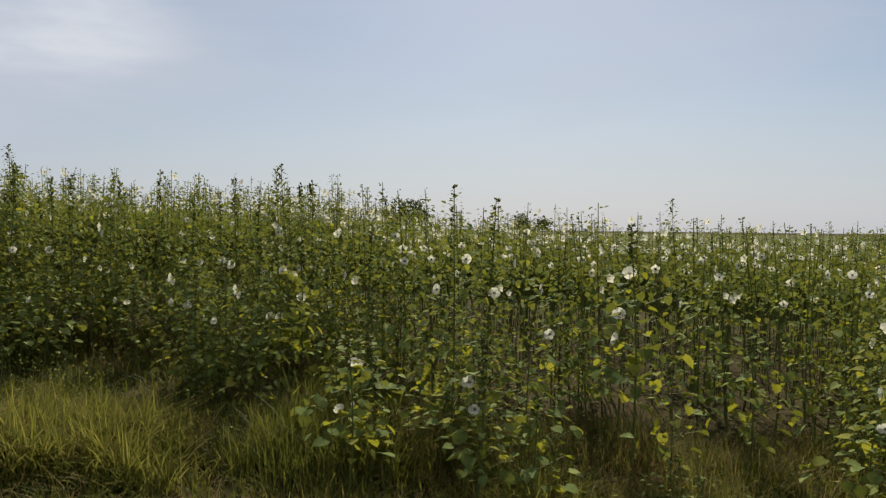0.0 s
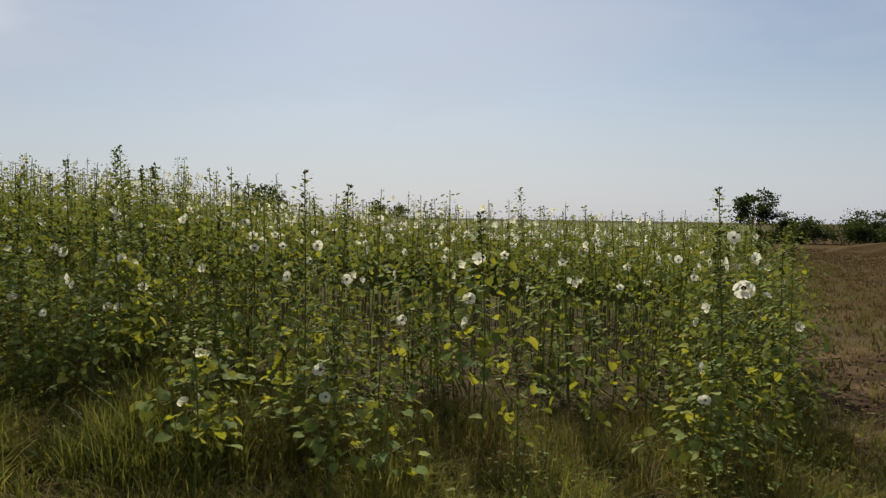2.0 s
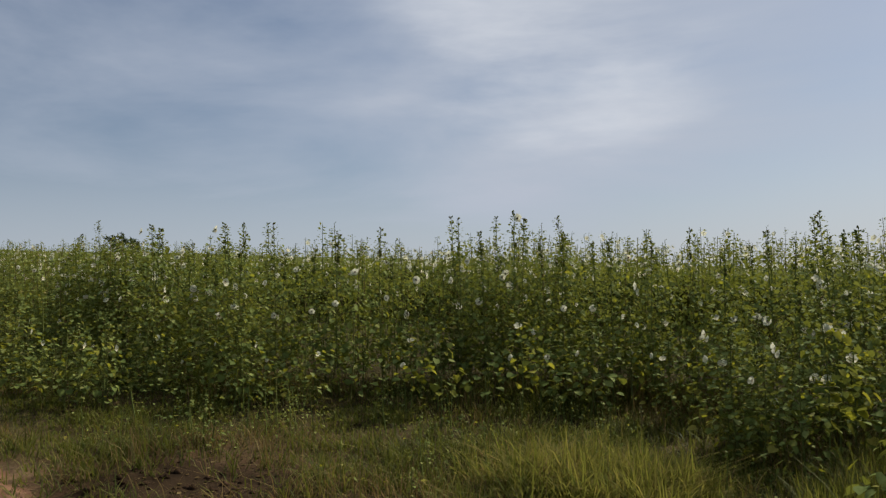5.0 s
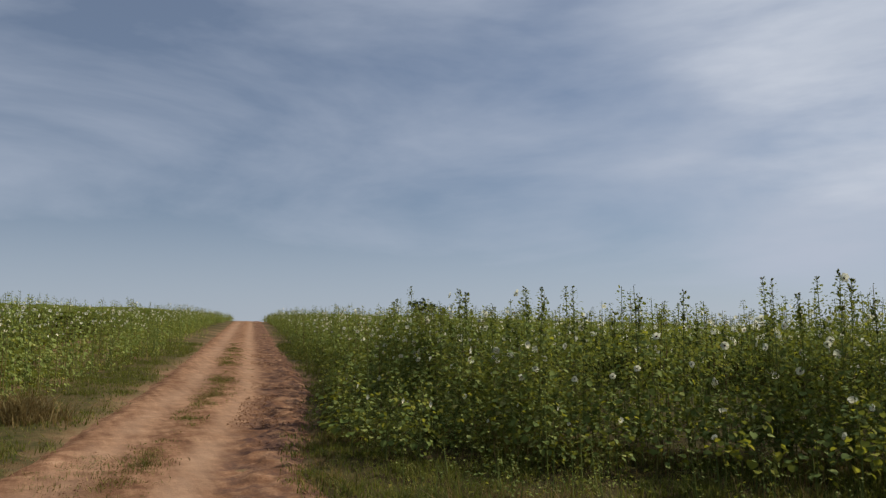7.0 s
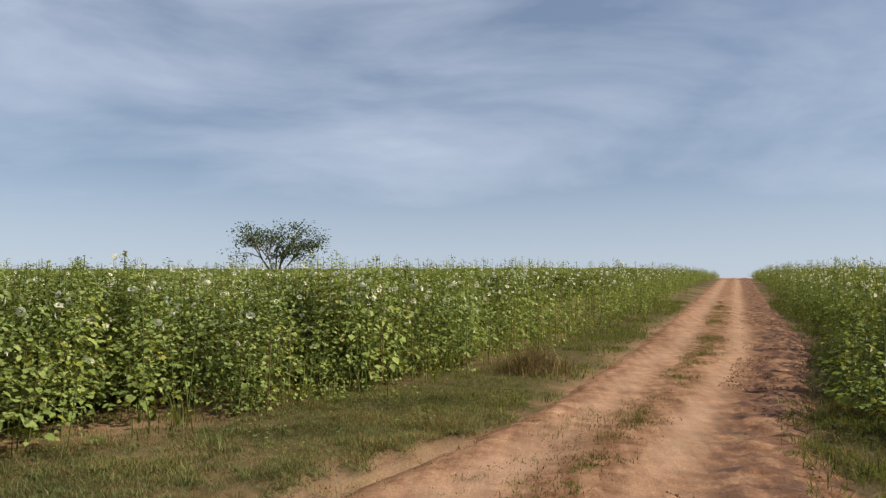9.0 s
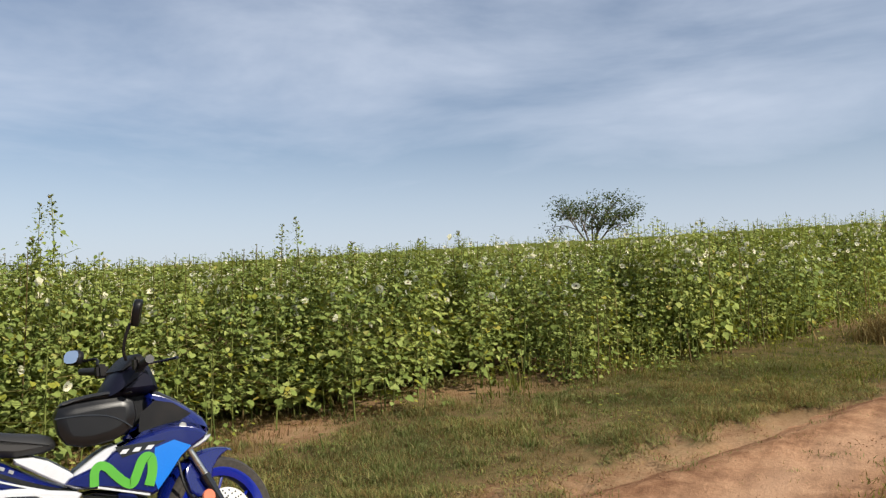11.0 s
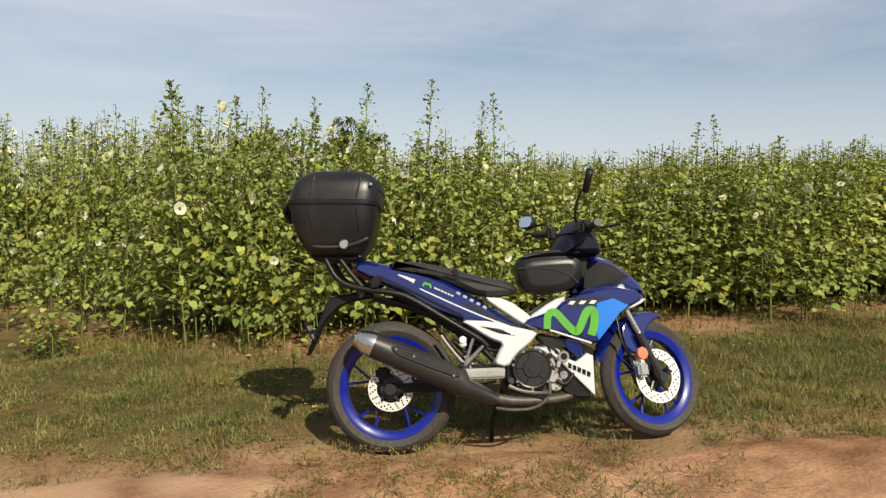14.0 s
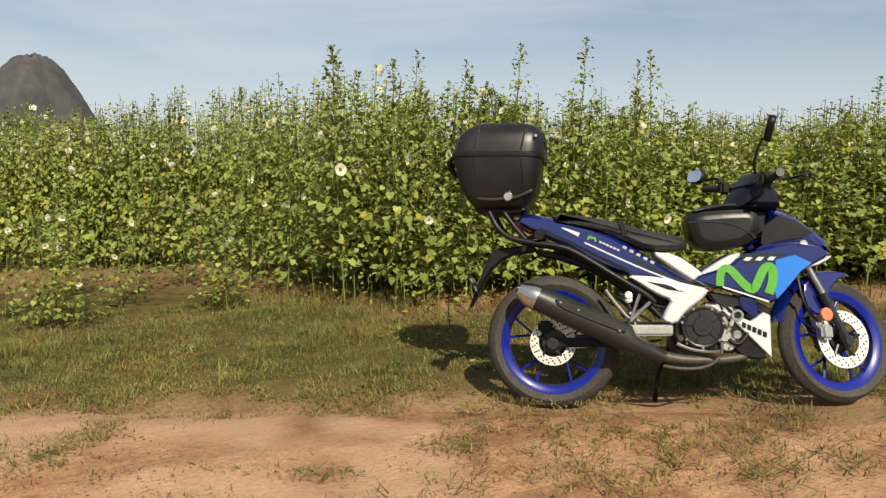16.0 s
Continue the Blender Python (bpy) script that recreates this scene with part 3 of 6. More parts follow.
# a few low, loose plants before the crop's edge
for k in range(10):
    x, y = rng.uniform(-1.2, 2.8), rng.uniform(3.6, 4.5)
    set_plant((11, 13, 14, 12)[k % 4], x, y, rng.uniform(.5, .95), rng.uniform(.8, 1.1), rng.uniform(-.7, .7))

for k in range(46):
    x = rng.uniform(-10.5, -1.5)
    y = float(crop_right(x)) - rng.uniform(.1, 1.5)
    if not any((x - a) ** 2 + (y - b) ** 2 < r * r for a, b, r in ((-4.7, 2.5, 1.1), (-3.6, 2.2, .9), (-2.75, 4.15, .8))):
        set_plant((5, 11, 8, 12, 13, 14)[k % 6] if x > -6 else (7, 7, 13)[k % 3], x, y, rng.uniform(.5, .9), rng.uniform(.8, 1.1), rng.uniform(-.7, .7))

# plants that stand out by their height or place: x, y, height
STANDOUT = [(-.48, 4.35, 1.75, 10), (-.26, 4.75, 1.72, 10), (-2.0, 6.4, 1.95, 9), (-2.47, 6.6, 1.8, 6), (1.7, 7.4, 1.95, 9), (2.22, 4.3, 1.88, 9), (2.25, 4.55, 1.6, 3),
            (-5.73, 6.3, 1.95, 10), (-5.5, 6.7, 2.0, 9), (-5.0, 7.3, 2.02, 9), (-7.2, 4.9, 1.85, 10), (-11.4, 4.95, 1.95, 9), (-6.0, 6.6, 2.0, 10), (-8.1, 5.5, 1.9, 9), (-8.7, 5.6, 1.9, 6),
            (-2.42, -7.1, 2.2, 9), (-3.0, -7.35, 2.15, 9), (-3.22, -6.65, 2.2, 9), (-3.82, -6.55, 2.25, 9), (-4.64, -6.55, 2.12, 10), (-4.7, -7.0, 2.1, 9), (-7.26, -6.1, 1.9, 10), (-8.5, -4.7, 1.65, 3), (-9.1, -5.7, 1.6, 6), (-7.2, -6.4, 1.85, 9), (-1.2, -9.3, 2.05, 6), (-.1, -9.8, 2.1, 9),
            (.72, -6.95, .95, 5), (.62, -7.15, 1.05, 0), (.42, -6.85, .6, 7), (.15, -7.7, .75, 7), (-.72, -7.0, 1.02, 3), (-.62, -7.2, .8, 5), (-1.3, -7.5, 1.3, 5), (.05, -8.3, 1.15, 7), (-.4, -8.6, 1.3, 3), (1.05, -7.5, 1.1, 5), (-1.0, -8.0, 1.25, 5), (1.5, -8.2, 1.2, 0), (.7, -8.6, 1.3, 3)]
for x, y, tall, kind in STANDOUT:
    set_plant(kind, x, y, tall / TALLS[kind], .72 if tall < 1.25 else 1.0, rng.uniform(-.7, .7))


CORNER_FLOWERS = [((2.126, 3.906, 1.07), .125, (-.3, -.6, -.3)), ((2.07, 3.939, 1.36), .078, (-.2, -.7, .5)), ((2.171, 3.881, 1.24), .075, (.3, -.8, .2)),
                  ((2.024, 3.965, 1.20), .085, (.5, -.5, .1)), ((2.238, 3.842, 1.02), .055, (.2, -.4, .8)), ((1.80, 4.095, 1.22), .05, (-.3, -.8, .3))]
# one plant at the crop's corner carries a cluster of large open flowers
corner = set_plant(12, 2.03, 3.98, 1.36 / TALLS[12], .9, .2)
for at, size, face in CORNER_FLOWERS:
    fl = part("flower", FLOWER_MESHES[int(size * 1000) % 4], corner, "large white flower with a dark eye")
    inverse = (Matrix.Translation(corner.location) @ Matrix.Rotation(.2, 4, "Z") @ Matrix.Diagonal((.9, .9, 1.36 / TALLS[12], 1))).inverted()
    fl.matrix_basis = inverse @ Matrix.Translation(at) @ Matrix(turn_to(face).tolist()).to_4x4() @ Matrix.Scale(size, 4)


def scatter(name, kinds, xs, ys, talls, wides, label):
    """Many plants of the given kinds in one mesh."""
    vs, fs, ms, n = [], [], [], 0
    zs = ground_z(xs, ys)
    for x, y, z, t, w in zip(xs, ys, zs, talls, wides):
        v, f, m = kinds[int(rng.integers(len(kinds)))]
        a = rng.uniform(-.7, .7)
        c, s = math.cos(a) * w, math.sin(a) * w
        vs.append(np.stack([v[:, 0] * c - v[:, 1] * s + x, v[:, 0] * s + v[:, 1] * c + y, v[:, 2] * t + z], 1))
        fs.append(f + n); ms.append(m); n += len(v)
    me = mesh_from(name, np.concatenate(vs), np.concatenate(fs), CROP_MATS, False, np.concatenate(ms))
    return tagged(new(name, me), label, "crop field", kind="stuff")


def whole_plant(tall, leaves, flowers, spike, low_bare=.1, leaf_scale=1.0, pods_n=5, bloom_low=.6, yellow=.1, shape=None):
    st, lf, pd, bl = plant_parts(rng, tall, False, leaves, low_bare, spike, flowers, pods_n, 1.0, yellow, bloom_low, shape)
    if leaf_scale != 1:
        lf = [((v - v[0]) * leaf_scale + v[0], f, m) for v, f, m in lf]
    extra = []
    for at, rot, size in bl:
        v, f, m = blossom(rng, size, False)
        for k in (0, 1):
            if (m == k).any():
                extra.append((v @ rot.T + at, f[m == k], 3 + k))
    return joined(st + lf + pd + extra)


def edge_distance(x, y):
    return np.where(y < .15 * -x, crop_left(x) - y, y - crop_right(x))


MID_KINDS = [whole_plant(rng.uniform(1.5, 1.68), 118, 1, .2, rng.uniform(.05, .12), 1.18, 4, .6, .06) for k in range(12)]
TOP_KINDS = [whole_plant(rng.uniform(1.5, 1.7), 46, 1, .2, .55, 1.25, 3, .78, .04, (KITE_V, KITE_F)) for k in range(12)]
qx, qy = place_points(rng, 22000, -26, 14, -20, 20, .5, 0, 15.5)
keep = ~((qy > 0) & (qx > -2.0) & (qy < 5.6)) & np.where(qy < .15 * -qx, (qx < -1.6) | (edge_distance(qx, qy) > 1.4), (edge_distance(qx, qy) > 1.0) & (rng.uniform(0, 1, len(qx)) < .8))
qx, qy = qx[keep], qy[keep]
yaw = np.degrees(np.arctan2(-(qx + .5), qy + .3))
seen = (yaw > -42) & (yaw < 192) | (yaw < -160)
qx, qy = qx[seen][:3150], qy[seen][:3150]
sx = rng.uniform(-9, 3, 480)
qx, qy = np.append(qx, sx), np.append(qy, crop_left(sx) - np.where(sx > -1.6, 1.5, np.where(sx > -3.4, .55, .75)) - rng.uniform(0, 1.6, 480))
outer = edge_distance(qx, qy) < 2.3
for name, kinds, pick in (("crop_field", MID_KINDS, outer), ("crop_tops", TOP_KINDS, ~outer)):
    ax, ay = qx[pick], qy[pick]
    scatter(name, kinds, ax, ay, rng.uniform(.91, 1.07, len(ax)) * (1 + .05 * wobble(ax, ay, 1.6, 3)) * tallness(ax, ay), rng.uniform(.95, 1.3, len(ax)), "dense green crop in white flower, waist to head high")

FAR_KINDS = [whole_plant(rng.uniform(1.4, 1.6), 66, 1, .2, .06, 1.6, 2, .7, .06, (KITE_V, KITE_F)) for k in range(14)]
FAR_TOPS = [whole_plant(rng.uniform(1.4, 1.6), 28, 1, .2, .6, 1.5, 2, .82, .04, (KITE_V, KITE_F)) for k in range(12)]
FARTHER_KINDS = [whole_plant(rng.uniform(1.35, 1.5), 16, k % 2, .15, .35, 2.3, 0, .82, .03, (KITE_V, KITE_F)) for k in range(12)]
ex = -10 - 112 * rng.uniform(0, 1, 1500) ** 2.2
ey = np.where(np.arange(1500) % 2 == 0, crop_left(ex) - np.abs(rng.normal(0, 1.1, 1500)) + rng.normal(0, .22, 1500), crop_right(ex) + np.abs(rng.normal(0, .8, 1500)) - rng.normal(0, .15, 1500))
scatter("crop_edge_rows", FAR_KINDS, ex, ey, rng.uniform(.72, 1.1, 1500) * np.interp(ex, [-125, -50], [.55, 1]), rng.uniform(.95, 1.3, 1500), "rows of the green crop along the track")
for kinds, lo, hi, count, name in ((FAR_TOPS, 15, 42, 2500, "distant_crop_field"), (FARTHER_KINDS, 42, 140, 3000, "farther_crop_field")):
    r = lo * np.exp(rng.uniform(0, math.log(hi / lo), count))
    a = np.radians(rng.uniform(-40, 186, count))
    fx, fy = -.5 - r * np.sin(a), -.3 + r * np.cos(a)
    ok = in_crop(fx, fy, .1) & (fx > -150)
    fx, fy, r = fx[ok], fy[ok], r[ok]
    scatter(name, kinds, fx, fy, rng.uniform(.88, 1.1, len(fx)) * np.interp(fx, [-125, -50], [.6, 1]), rng.uniform(.9, 1.2, len(fx)) * (1 + r / 110), "far rows of the green crop in white flower")

# the closed tops of the far crop
ca = np.radians(np.linspace(-42, 200, 260))
cr_ = 18 * np.exp(np.linspace(0, math.log(240 / 18), 100))
A, R = np.meshgrid(ca, cr_, indexing="ij")
X, Y = -.5 - R * np.sin(A), -.3 + R * np.cos(A)
Z = height(X, Y) + (1.12 + .28 * lattice(X, Y, .5, 21) + .1 * lattice(X, Y, 4, 22)) * np.interp(X, [-125, -50], [.58, 1])
cv = np.stack([X.ravel(), Y.ravel(), Z.ravel()], 1)
nb = len(cr_)
i0 = (np.arange(len(ca) - 1)[:, None] * nb + np.arange(nb - 1)[None]).ravel()
quads = np.stack([i0, i0 + 1, i0 + nb + 1, i0 + nb], 1)
cen = cv[quads].mean(1)
quads = quads[in_crop(cen[:, 0], cen[:, 1], 2.2) & (cen[:, 0] > -160)]
CANOPY = leafy("crop_canopy", [(0, (.12, .145, .03)), (1, (.16, .18, .04))], .3, .7)
tagged(new("crop_canopy", mesh_from("crop_canopy", cv, quads, [CANOPY])), "closed leafy tops of the far green crop", "crop field", kind="stuff")


# ---- grass ----
def grass(name, x, y, tall, mat, label, width=.004, lean=.5, seg=2):
    n = len(x)
    z = ground_z(x, y) + .066 * road_depth(x, y)
    a, b = rng.uniform(0, 6.3, n), rng.uniform(.1, lean, n)
    h = tall * rng.uniform(.4, 1.2, n) * (.25 + .8 * lattice(x, y, .5, 33) + .75 * lattice(x, y, .17, 34) ** 2)
    w = width * rng.uniform(.6, 1.3, n)
    ux, uy = np.cos(a), np.sin(a)
    rows = []
    for k in range(seg + 1):
        f = k / seg
        out = h * b * f ** 1.7
        px_, py_, pz_ = x + ux * out, y + uy * out, z - .01 + h * f * (1 - .25 * b * f)
        if k < seg:
            ww = w * (1 - .5 * f)
            rows.append(np.stack([px_ - uy * ww, py_ + ux * ww, pz_], 1))
            rows.append(np.stack([px_ + uy * ww, py_ - ux * ww, pz_], 1))
        else:
            rows.append(np.stack([px_, py_, pz_], 1))
    v = np.stack(rows, 1).reshape(-1, 3)
    k = 2 * seg + 1
    tri = []
    for s in range(seg - 1):
        tri += [(2 * s, 2 * s + 1, 2 * s + 3), (2 * s, 2 * s + 3, 2 * s + 2)]
    tri.append((2 * seg - 2, 2 * seg - 1, 2 * seg))
    f = (np.arange(n)[:, None, None] * k + np.array(tri)[None]).reshape(-1, 3)
    return tagged(new(name, mesh_from(name, v, f, [mat])), label, "grass", kind="stuff")


def clumped(n, x0, x1, y0, y1, test, each=9, size=.035):
    """Points drawn into small clumps where test(x, y) in [0, 1] allows."""
    c = max(n // each, 1)
    x, y = rng.uniform(x0, x1, c), rng.uniform(y0, y1, c)
    keep = rng.uniform(0, 1, c) < test(x, y)
    x, y = np.repeat(x[keep], each), np.repeat(y[keep], each)
    return x + rng.normal(0, size, len(x)), y + rng.normal(0, size, len(y))


def off_road(x, y):
    return 1 - road_depth(x, y)


def left_verge(x, y):
    return (y < road_left(x) + .3) * (y > crop_left(x) - 1.5)


def right_verge(x, y):
    return np.clip(off_road(x, y) + .25, 0, 1) * (y > road_right(x) - .25) * (y < crop_right(x) + 1.6)


def muddy(x, y):
    d = np.zeros_like(x)
    for cx, cy, rr in ((-4.8, 2.4, .85), (-3.7, 2.1, .7), (5.3, 5.5, 1.4), (7.4, 7.4, 2.0), (4.1, 4.2, .7)):
        d = np.maximum(d, np.exp(-(((x - cx) ** 2 + (y - cy) ** 2) / rr ** 2) ** 1.5))
    return d


patchy = lambda x, y: np.clip(cover(x, y) * 1.7 - .35, 0, 1) * smooth(.15, .55, lattice(x, y, .55, 35) * .6 + lattice(x, y, .2, 36) * .4)
x, y = clumped(860000, -10, 3.0, -7.5, -0.5, lambda x, y: patchy(x, y) * off_road(x, y) * left_verge(x, y))
grass("short_grass", x, y, .056, GRASS_CREEPING, "short trodden grass between track and crop", .0036, 2.7, 1)
x, y = clumped(430000, -10, 3.0, -7.5, -0.5, lambda x, y: (.12 + patchy(x, y) * .7) * off_road(x, y) * left_verge(x, y))
grass("dry_grass", x, y, .06, GRASS_DRY, "dry straw-coloured grass on the verge", .0034, 1.5, 1)
x, y = clumped(330000, -9, 3.5, -7, 1.5, lambda x, y: .9 * np.interp(x, [-4.5, -2.8], [.25, 1]) * smooth(1.3, .3, np.abs(y - road_left(x) - .25)) * smooth(.36, .66, .6 * lattice(x, y, .35, 37) + .4 * lattice(x, y, .12, 67)), 10, .035)
grass("dirt_tufts", x[::2], y[::2], .042, GRASS_DRY, "sparse dry tufts on the dirt", .003, 2.4, 1)
grass("dirt_grass", x[1::2], y[1::2], .042, GRASS_CREEPING, "thin creeping grass on the dirt", .003, 2.6, 1)
cx = -4.8 - 30 * rng.uniform(0, 1, 9000) ** 1.3
cy = road_left(cx) + (.42 + .05 * rng.normal(0, 1, 9000)) * (road_right(cx) - road_left(cx))
keep = np.interp(cx, [-13, -7], [.75, .4]) * smooth(.30, .65, .6 * lattice(cx, cy, 1.2, 38) + .4 * lattice(cx, cy, .25, 48)) > rng.uniform(0, 1, 9000)
for pick, mat, nm, lab in ((0, GRASS, "track_grass", "green grass strip along the middle of the track"), (1, GRASS_DRY, "track_straw", "dry grass strip along the middle of the track")):
    tx, ty = cx[keep][pick::2], cy[keep][pick::2]
    x, y = np.repeat(tx, 5) + rng.normal(0, .05, len(tx) * 5), np.repeat(ty, 5) + rng.normal(0, .03, len(tx) * 5)
    grass(nm, x, y, .045, mat, lab, .0045, 1.5, 1)
x, y = clumped(60000, -8, 1.6, -7.2, -2.2, lambda x, y: .5 * patchy(x, y) * off_road(x, y) * left_verge(x, y), 30, .035)
grass("grass_tufts", x, y, .09, GRASS_CREEPING, "small upright tufts of grass on the verge", .0038, 1.2)
x, y = clumped(330000, -9.5, 4.5, 1.2, 8.8, lambda x, y: (1 - .93 * muddy(x, y)) * right_verge(x, y) * (.35 + .65 * smooth(.3, .6, lattice(x, y, .6, 39))))
grass("verge_grass", x[::2], y[::2], np.interp(x[::2], [-7.5, -4.5], [.10, .20]), GRASS, "tangled green grass along the field's edge", .0044, 1.8)
x, y = clumped(110000, -9.5, 4.5, 1.6, 8.8, lambda x, y: .8 * (1 - .97 * muddy(x, y)) * right_verge(x, y) * smooth(.35, .65, lattice(x, y, .9, 31)))
grass("brown_grass", x[::2], y[::2], np.interp(x[::2], [-7.5, -4.5], [.15, .27]), GRASS_DRY, "brown dry grass at the field's edge", .0032, 1.6)
x, y = clumped(22000, -4.4, -1.0, 3.2, 5.6, lambda x, y: np.exp(-(((x + 2.75) / .85) ** 2 + ((y - 4.15) / .62) ** 2) ** 2), 26, .06)
grass("yellow_grass", x, y, .33, GRASS_YELLOW, "clump of tall yellow-green grass", .005, 1.5, 3)
x, y = clumped(15000, -1.9, -.2, 3.4, 5.6, lambda x, y: np.exp(-(((x + 1.35) / .5) ** 2 + ((y - 4.5) / .6) ** 2) ** 2), 26, .06)
grass("green_grass", x, y, .42, GRASS, "clump of tall green grass", .004, 1.0, 3)
x, y = clumped(44000, -1.6, 3.4, 2.6, 5.2, lambda x, y: .35 + .65 * smooth(.4, .6, lattice(x, y, .5, 55)), 14, .07)
grass("tangled_grass", x[::2], y[::2], .24, GRASS_YELLOW, "tangled yellowing grass at the crop's foot", .0034, 1.7)
x, y = clumped(100000, -1.8, 3.6, 2.4, 5.0, lambda x, y: .3 + .7 * smooth(.4, .6, lattice(x, y, .4, 56)), 10, .06)
grass("straw_grass", x, y, .10, GRASS_DRY, "matted straw at the crop's foot", .0032, 2.4, 1)
x, y = clumped(130000, 2.8, 30, 4, 48, lambda x, y: (y < crop_right(x) + .2) * np.exp(-((crop_right(x) - y) / 4.0) ** 2) * (1 - .6 * muddy(x, y)), 9, .08)
grass("field_edge_grass", x, y, .16, GRASS, "green grass strip between crop and fallow field", .008, 1.4, 1)
x, y = clumped(170000, 5, 44, 4, 56, lambda x, y: .8 * (1 - .9 * muddy(x, y)) * (y < crop_right(x) - .2), 9, .12)
grass("stubble_grass", x, y, .15, STUBBLE, "brown dried-up grass of the fallow field", .015, 1.3, 1)

x, y = clumped(400000, -34, -8.5, -4, 14, lambda x, y: off_road(x, y) * np.maximum((y > road_right(x)) * (y < crop_right(x) + .6), .8 * (y < road_left(x)) * (y > crop_left(x) - .6)) * (.3 + .7 * smooth(.3, .6, lattice(x, y, .9, 45))), 9, .07)
grass("uphill_grass", x, y, .10, GRASS, "rough green grass beside the track uphill", .006, 1.4, 1)

x, y = clumped(60000, -9, 3.2, 4.0, 8.6, lambda x, y: np.exp(-((y - crop_right(x) - .25) / .55) ** 2) * (.35 + .65 * smooth(.3, .6, lattice(x, y, .6, 75))), 14, .08)
grass("edge_grass", x[::2], y[::2], .34, GRASS_DRY, "rank brown grass under the edge of the crop", .004, 1.2)
x, y = clumped(26000, -9, 3.2, 4.0, 8.6, lambda x, y: np.exp(-((y - crop_right(x) - .15) / .5) ** 2), 14, .08)
grass("edge_green_grass", x, y, .32, GRASS, "rank green grass under the edge of the crop", .004, 1.2)

x, y = clumped(90000, -10, 2.5, -9.5, -2.0, lambda x, y: np.exp(-((y - crop_left(x) + .1) / .5) ** 2) * smooth(.4, .7, .6 * lattice(x, y, .7, 77) + .4 * lattice(x, y, .2, 78)), 12, .07)
grass("foot_straw", x, y, .17, GRASS_DRY, "dry straw and grass at the foot of the sunlit crop", .0036, 1.6, 1)

# low weeds along both edges of the crop
WEEDS = [whole_plant(t, int(70 * t + 16), 0, .1, .02, .62, 5, .5, .1, (KITE_V, KITE_F)) for t in (.3, .4, .5, .6, .75, .85)]
x, y = rng.uniform(-13, 5, 9000), rng.uniform(-8.5, 9, 9000)
gap_l, gap_r = y - crop_left(x), crop_right(x) - y
ok = ((np.abs(gap_l + .1) < .45) & (rng.uniform(0, 1, 9000) < .16)) | ((gap_r > -1.6) & (gap_r < .55 + 1.0 * (x < -1.5) * (x > -8) + .6 * (x > -1.5) * (x < 3.2)) & (muddy(x, y) < .4) & (rng.uniform(0, 1, 9000) < np.where(x > -1.5, .06, .05)))
x, y = x[ok], y[ok]
scatter("weeds", WEEDS, x, y, rng.uniform(.5, 1.15, len(x)), rng.uniform(.9, 1.5, len(x)), "low leafy weeds at the foot of the crop")

ux = -8 - 40 * rng.uniform(0, 1, 420) ** 1.6
uy = np.where(np.arange(420) % 3 > 0, crop_left(ux) + rng.normal(.15, .3, 420), crop_right(ux) - rng.normal(.1, .3, 420))
scatter("weeds_uphill", WEEDS, ux, uy, rng.uniform(.5, 1.3, 420), rng.uniform(.9, 1.6, 420), "low leafy weeds along the track uphill")
x, y = clumped(30000, -34, -7, -5, 14, lambda x, y: np.maximum(np.exp(-((y - crop_left(x) - .1) / .45) ** 2), .8 * np.exp(-((y - crop_right(x) + .1) / .45) ** 2)), 16, .09)
grass("foot_grass", x, y, .42, GRASS, "tall rank grass at the crop's foot uphill", .006, 1.1, 2)

vx, vy = rng.uniform(-10, 3, 2600), rng.uniform(-8, 0, 2600)
ok = (left_verge(vx, vy) > 0) & (vy > crop_left(vx)) & (off_road(vx, vy) > .7) & (lattice(vx, vy, .8, 71) > .5)
vx, vy = vx[ok][:24], vy[ok][:24]
scatter("verge_weeds", WEEDS[:3], vx, vy, rng.uniform(.15, .42, len(vx)), rng.uniform(.6, 1.2, len(vx)), "small flat weeds in the trodden verge")
vx, vy = rng.uniform(-6.5, -.6, 700), rng.uniform(2.2, 6.2, 700)
ok = (vy > road_right(vx) + .4) & (muddy(vx, vy) < .25) & (vy < crop_right(vx)) & (lattice(vx, vy, .7, 72) > .45)
vx, vy = vx[ok][:45], vy[ok][:45]
scatter("grass_weeds", WEEDS[:4], vx, vy, rng.uniform(.45, 1.1, len(vx)), rng.uniform(.6, 1.0, len(vx)), "leafy weeds standing in the tangled grass")

vx = rng.uniform(-16, -5.2, 260)
vf = rng.uniform(.15, 1.0, 260)
vy = road_right(vx) + .25 + vf * (crop_right(vx) - road_right(vx) - .2)
ok = (lattice(vx, vy, .9, 79) > .42) & (muddy(vx, vy) < .3)
scatter("trackside_weeds", WEEDS[:4], vx[ok], vy[ok], rng.uniform(.4, 1.0, int(ok.sum())), rng.uniform(.8, 1.4, int(ok.sum())), "leafy weeds between the track and the crop")

x, y = rng.normal(-11.6, .28, 900), rng.normal(-.35, .22, 900)
grass("dead_weeds", x, y, .42, GRASS_DRY, "clump of dead brown weeds at the crop's foot uphill", .006, 1.3, 2)

# dead leaves and clods on the bare soil
v = np.array([(-.5, -.35, 0), (.45, -.4, .12), (.55, .3, .05), (-.3, .45, .2)])
x, y = rng.uniform(-12, 8, 30000), rng.uniform(-8, 9.5, 30000)
near_foot = np.exp(-((y - crop_left(x)) / .7) ** 2)
lit = ((1 - cover(x, y)) + .9 * muddy(x, y) + .5 * near_foot) * (1 - .85 * road_depth(x, y)) > rng.uniform(.2, 1.5, 30000)
x, y = x[lit], y[lit]
z = ground_z(x, y)
sz, ang = rng.uniform(.010, .034, len(x)), rng.uniform(0, 6.3, len(x))
c, s_ = np.cos(ang) * sz, np.sin(ang) * sz
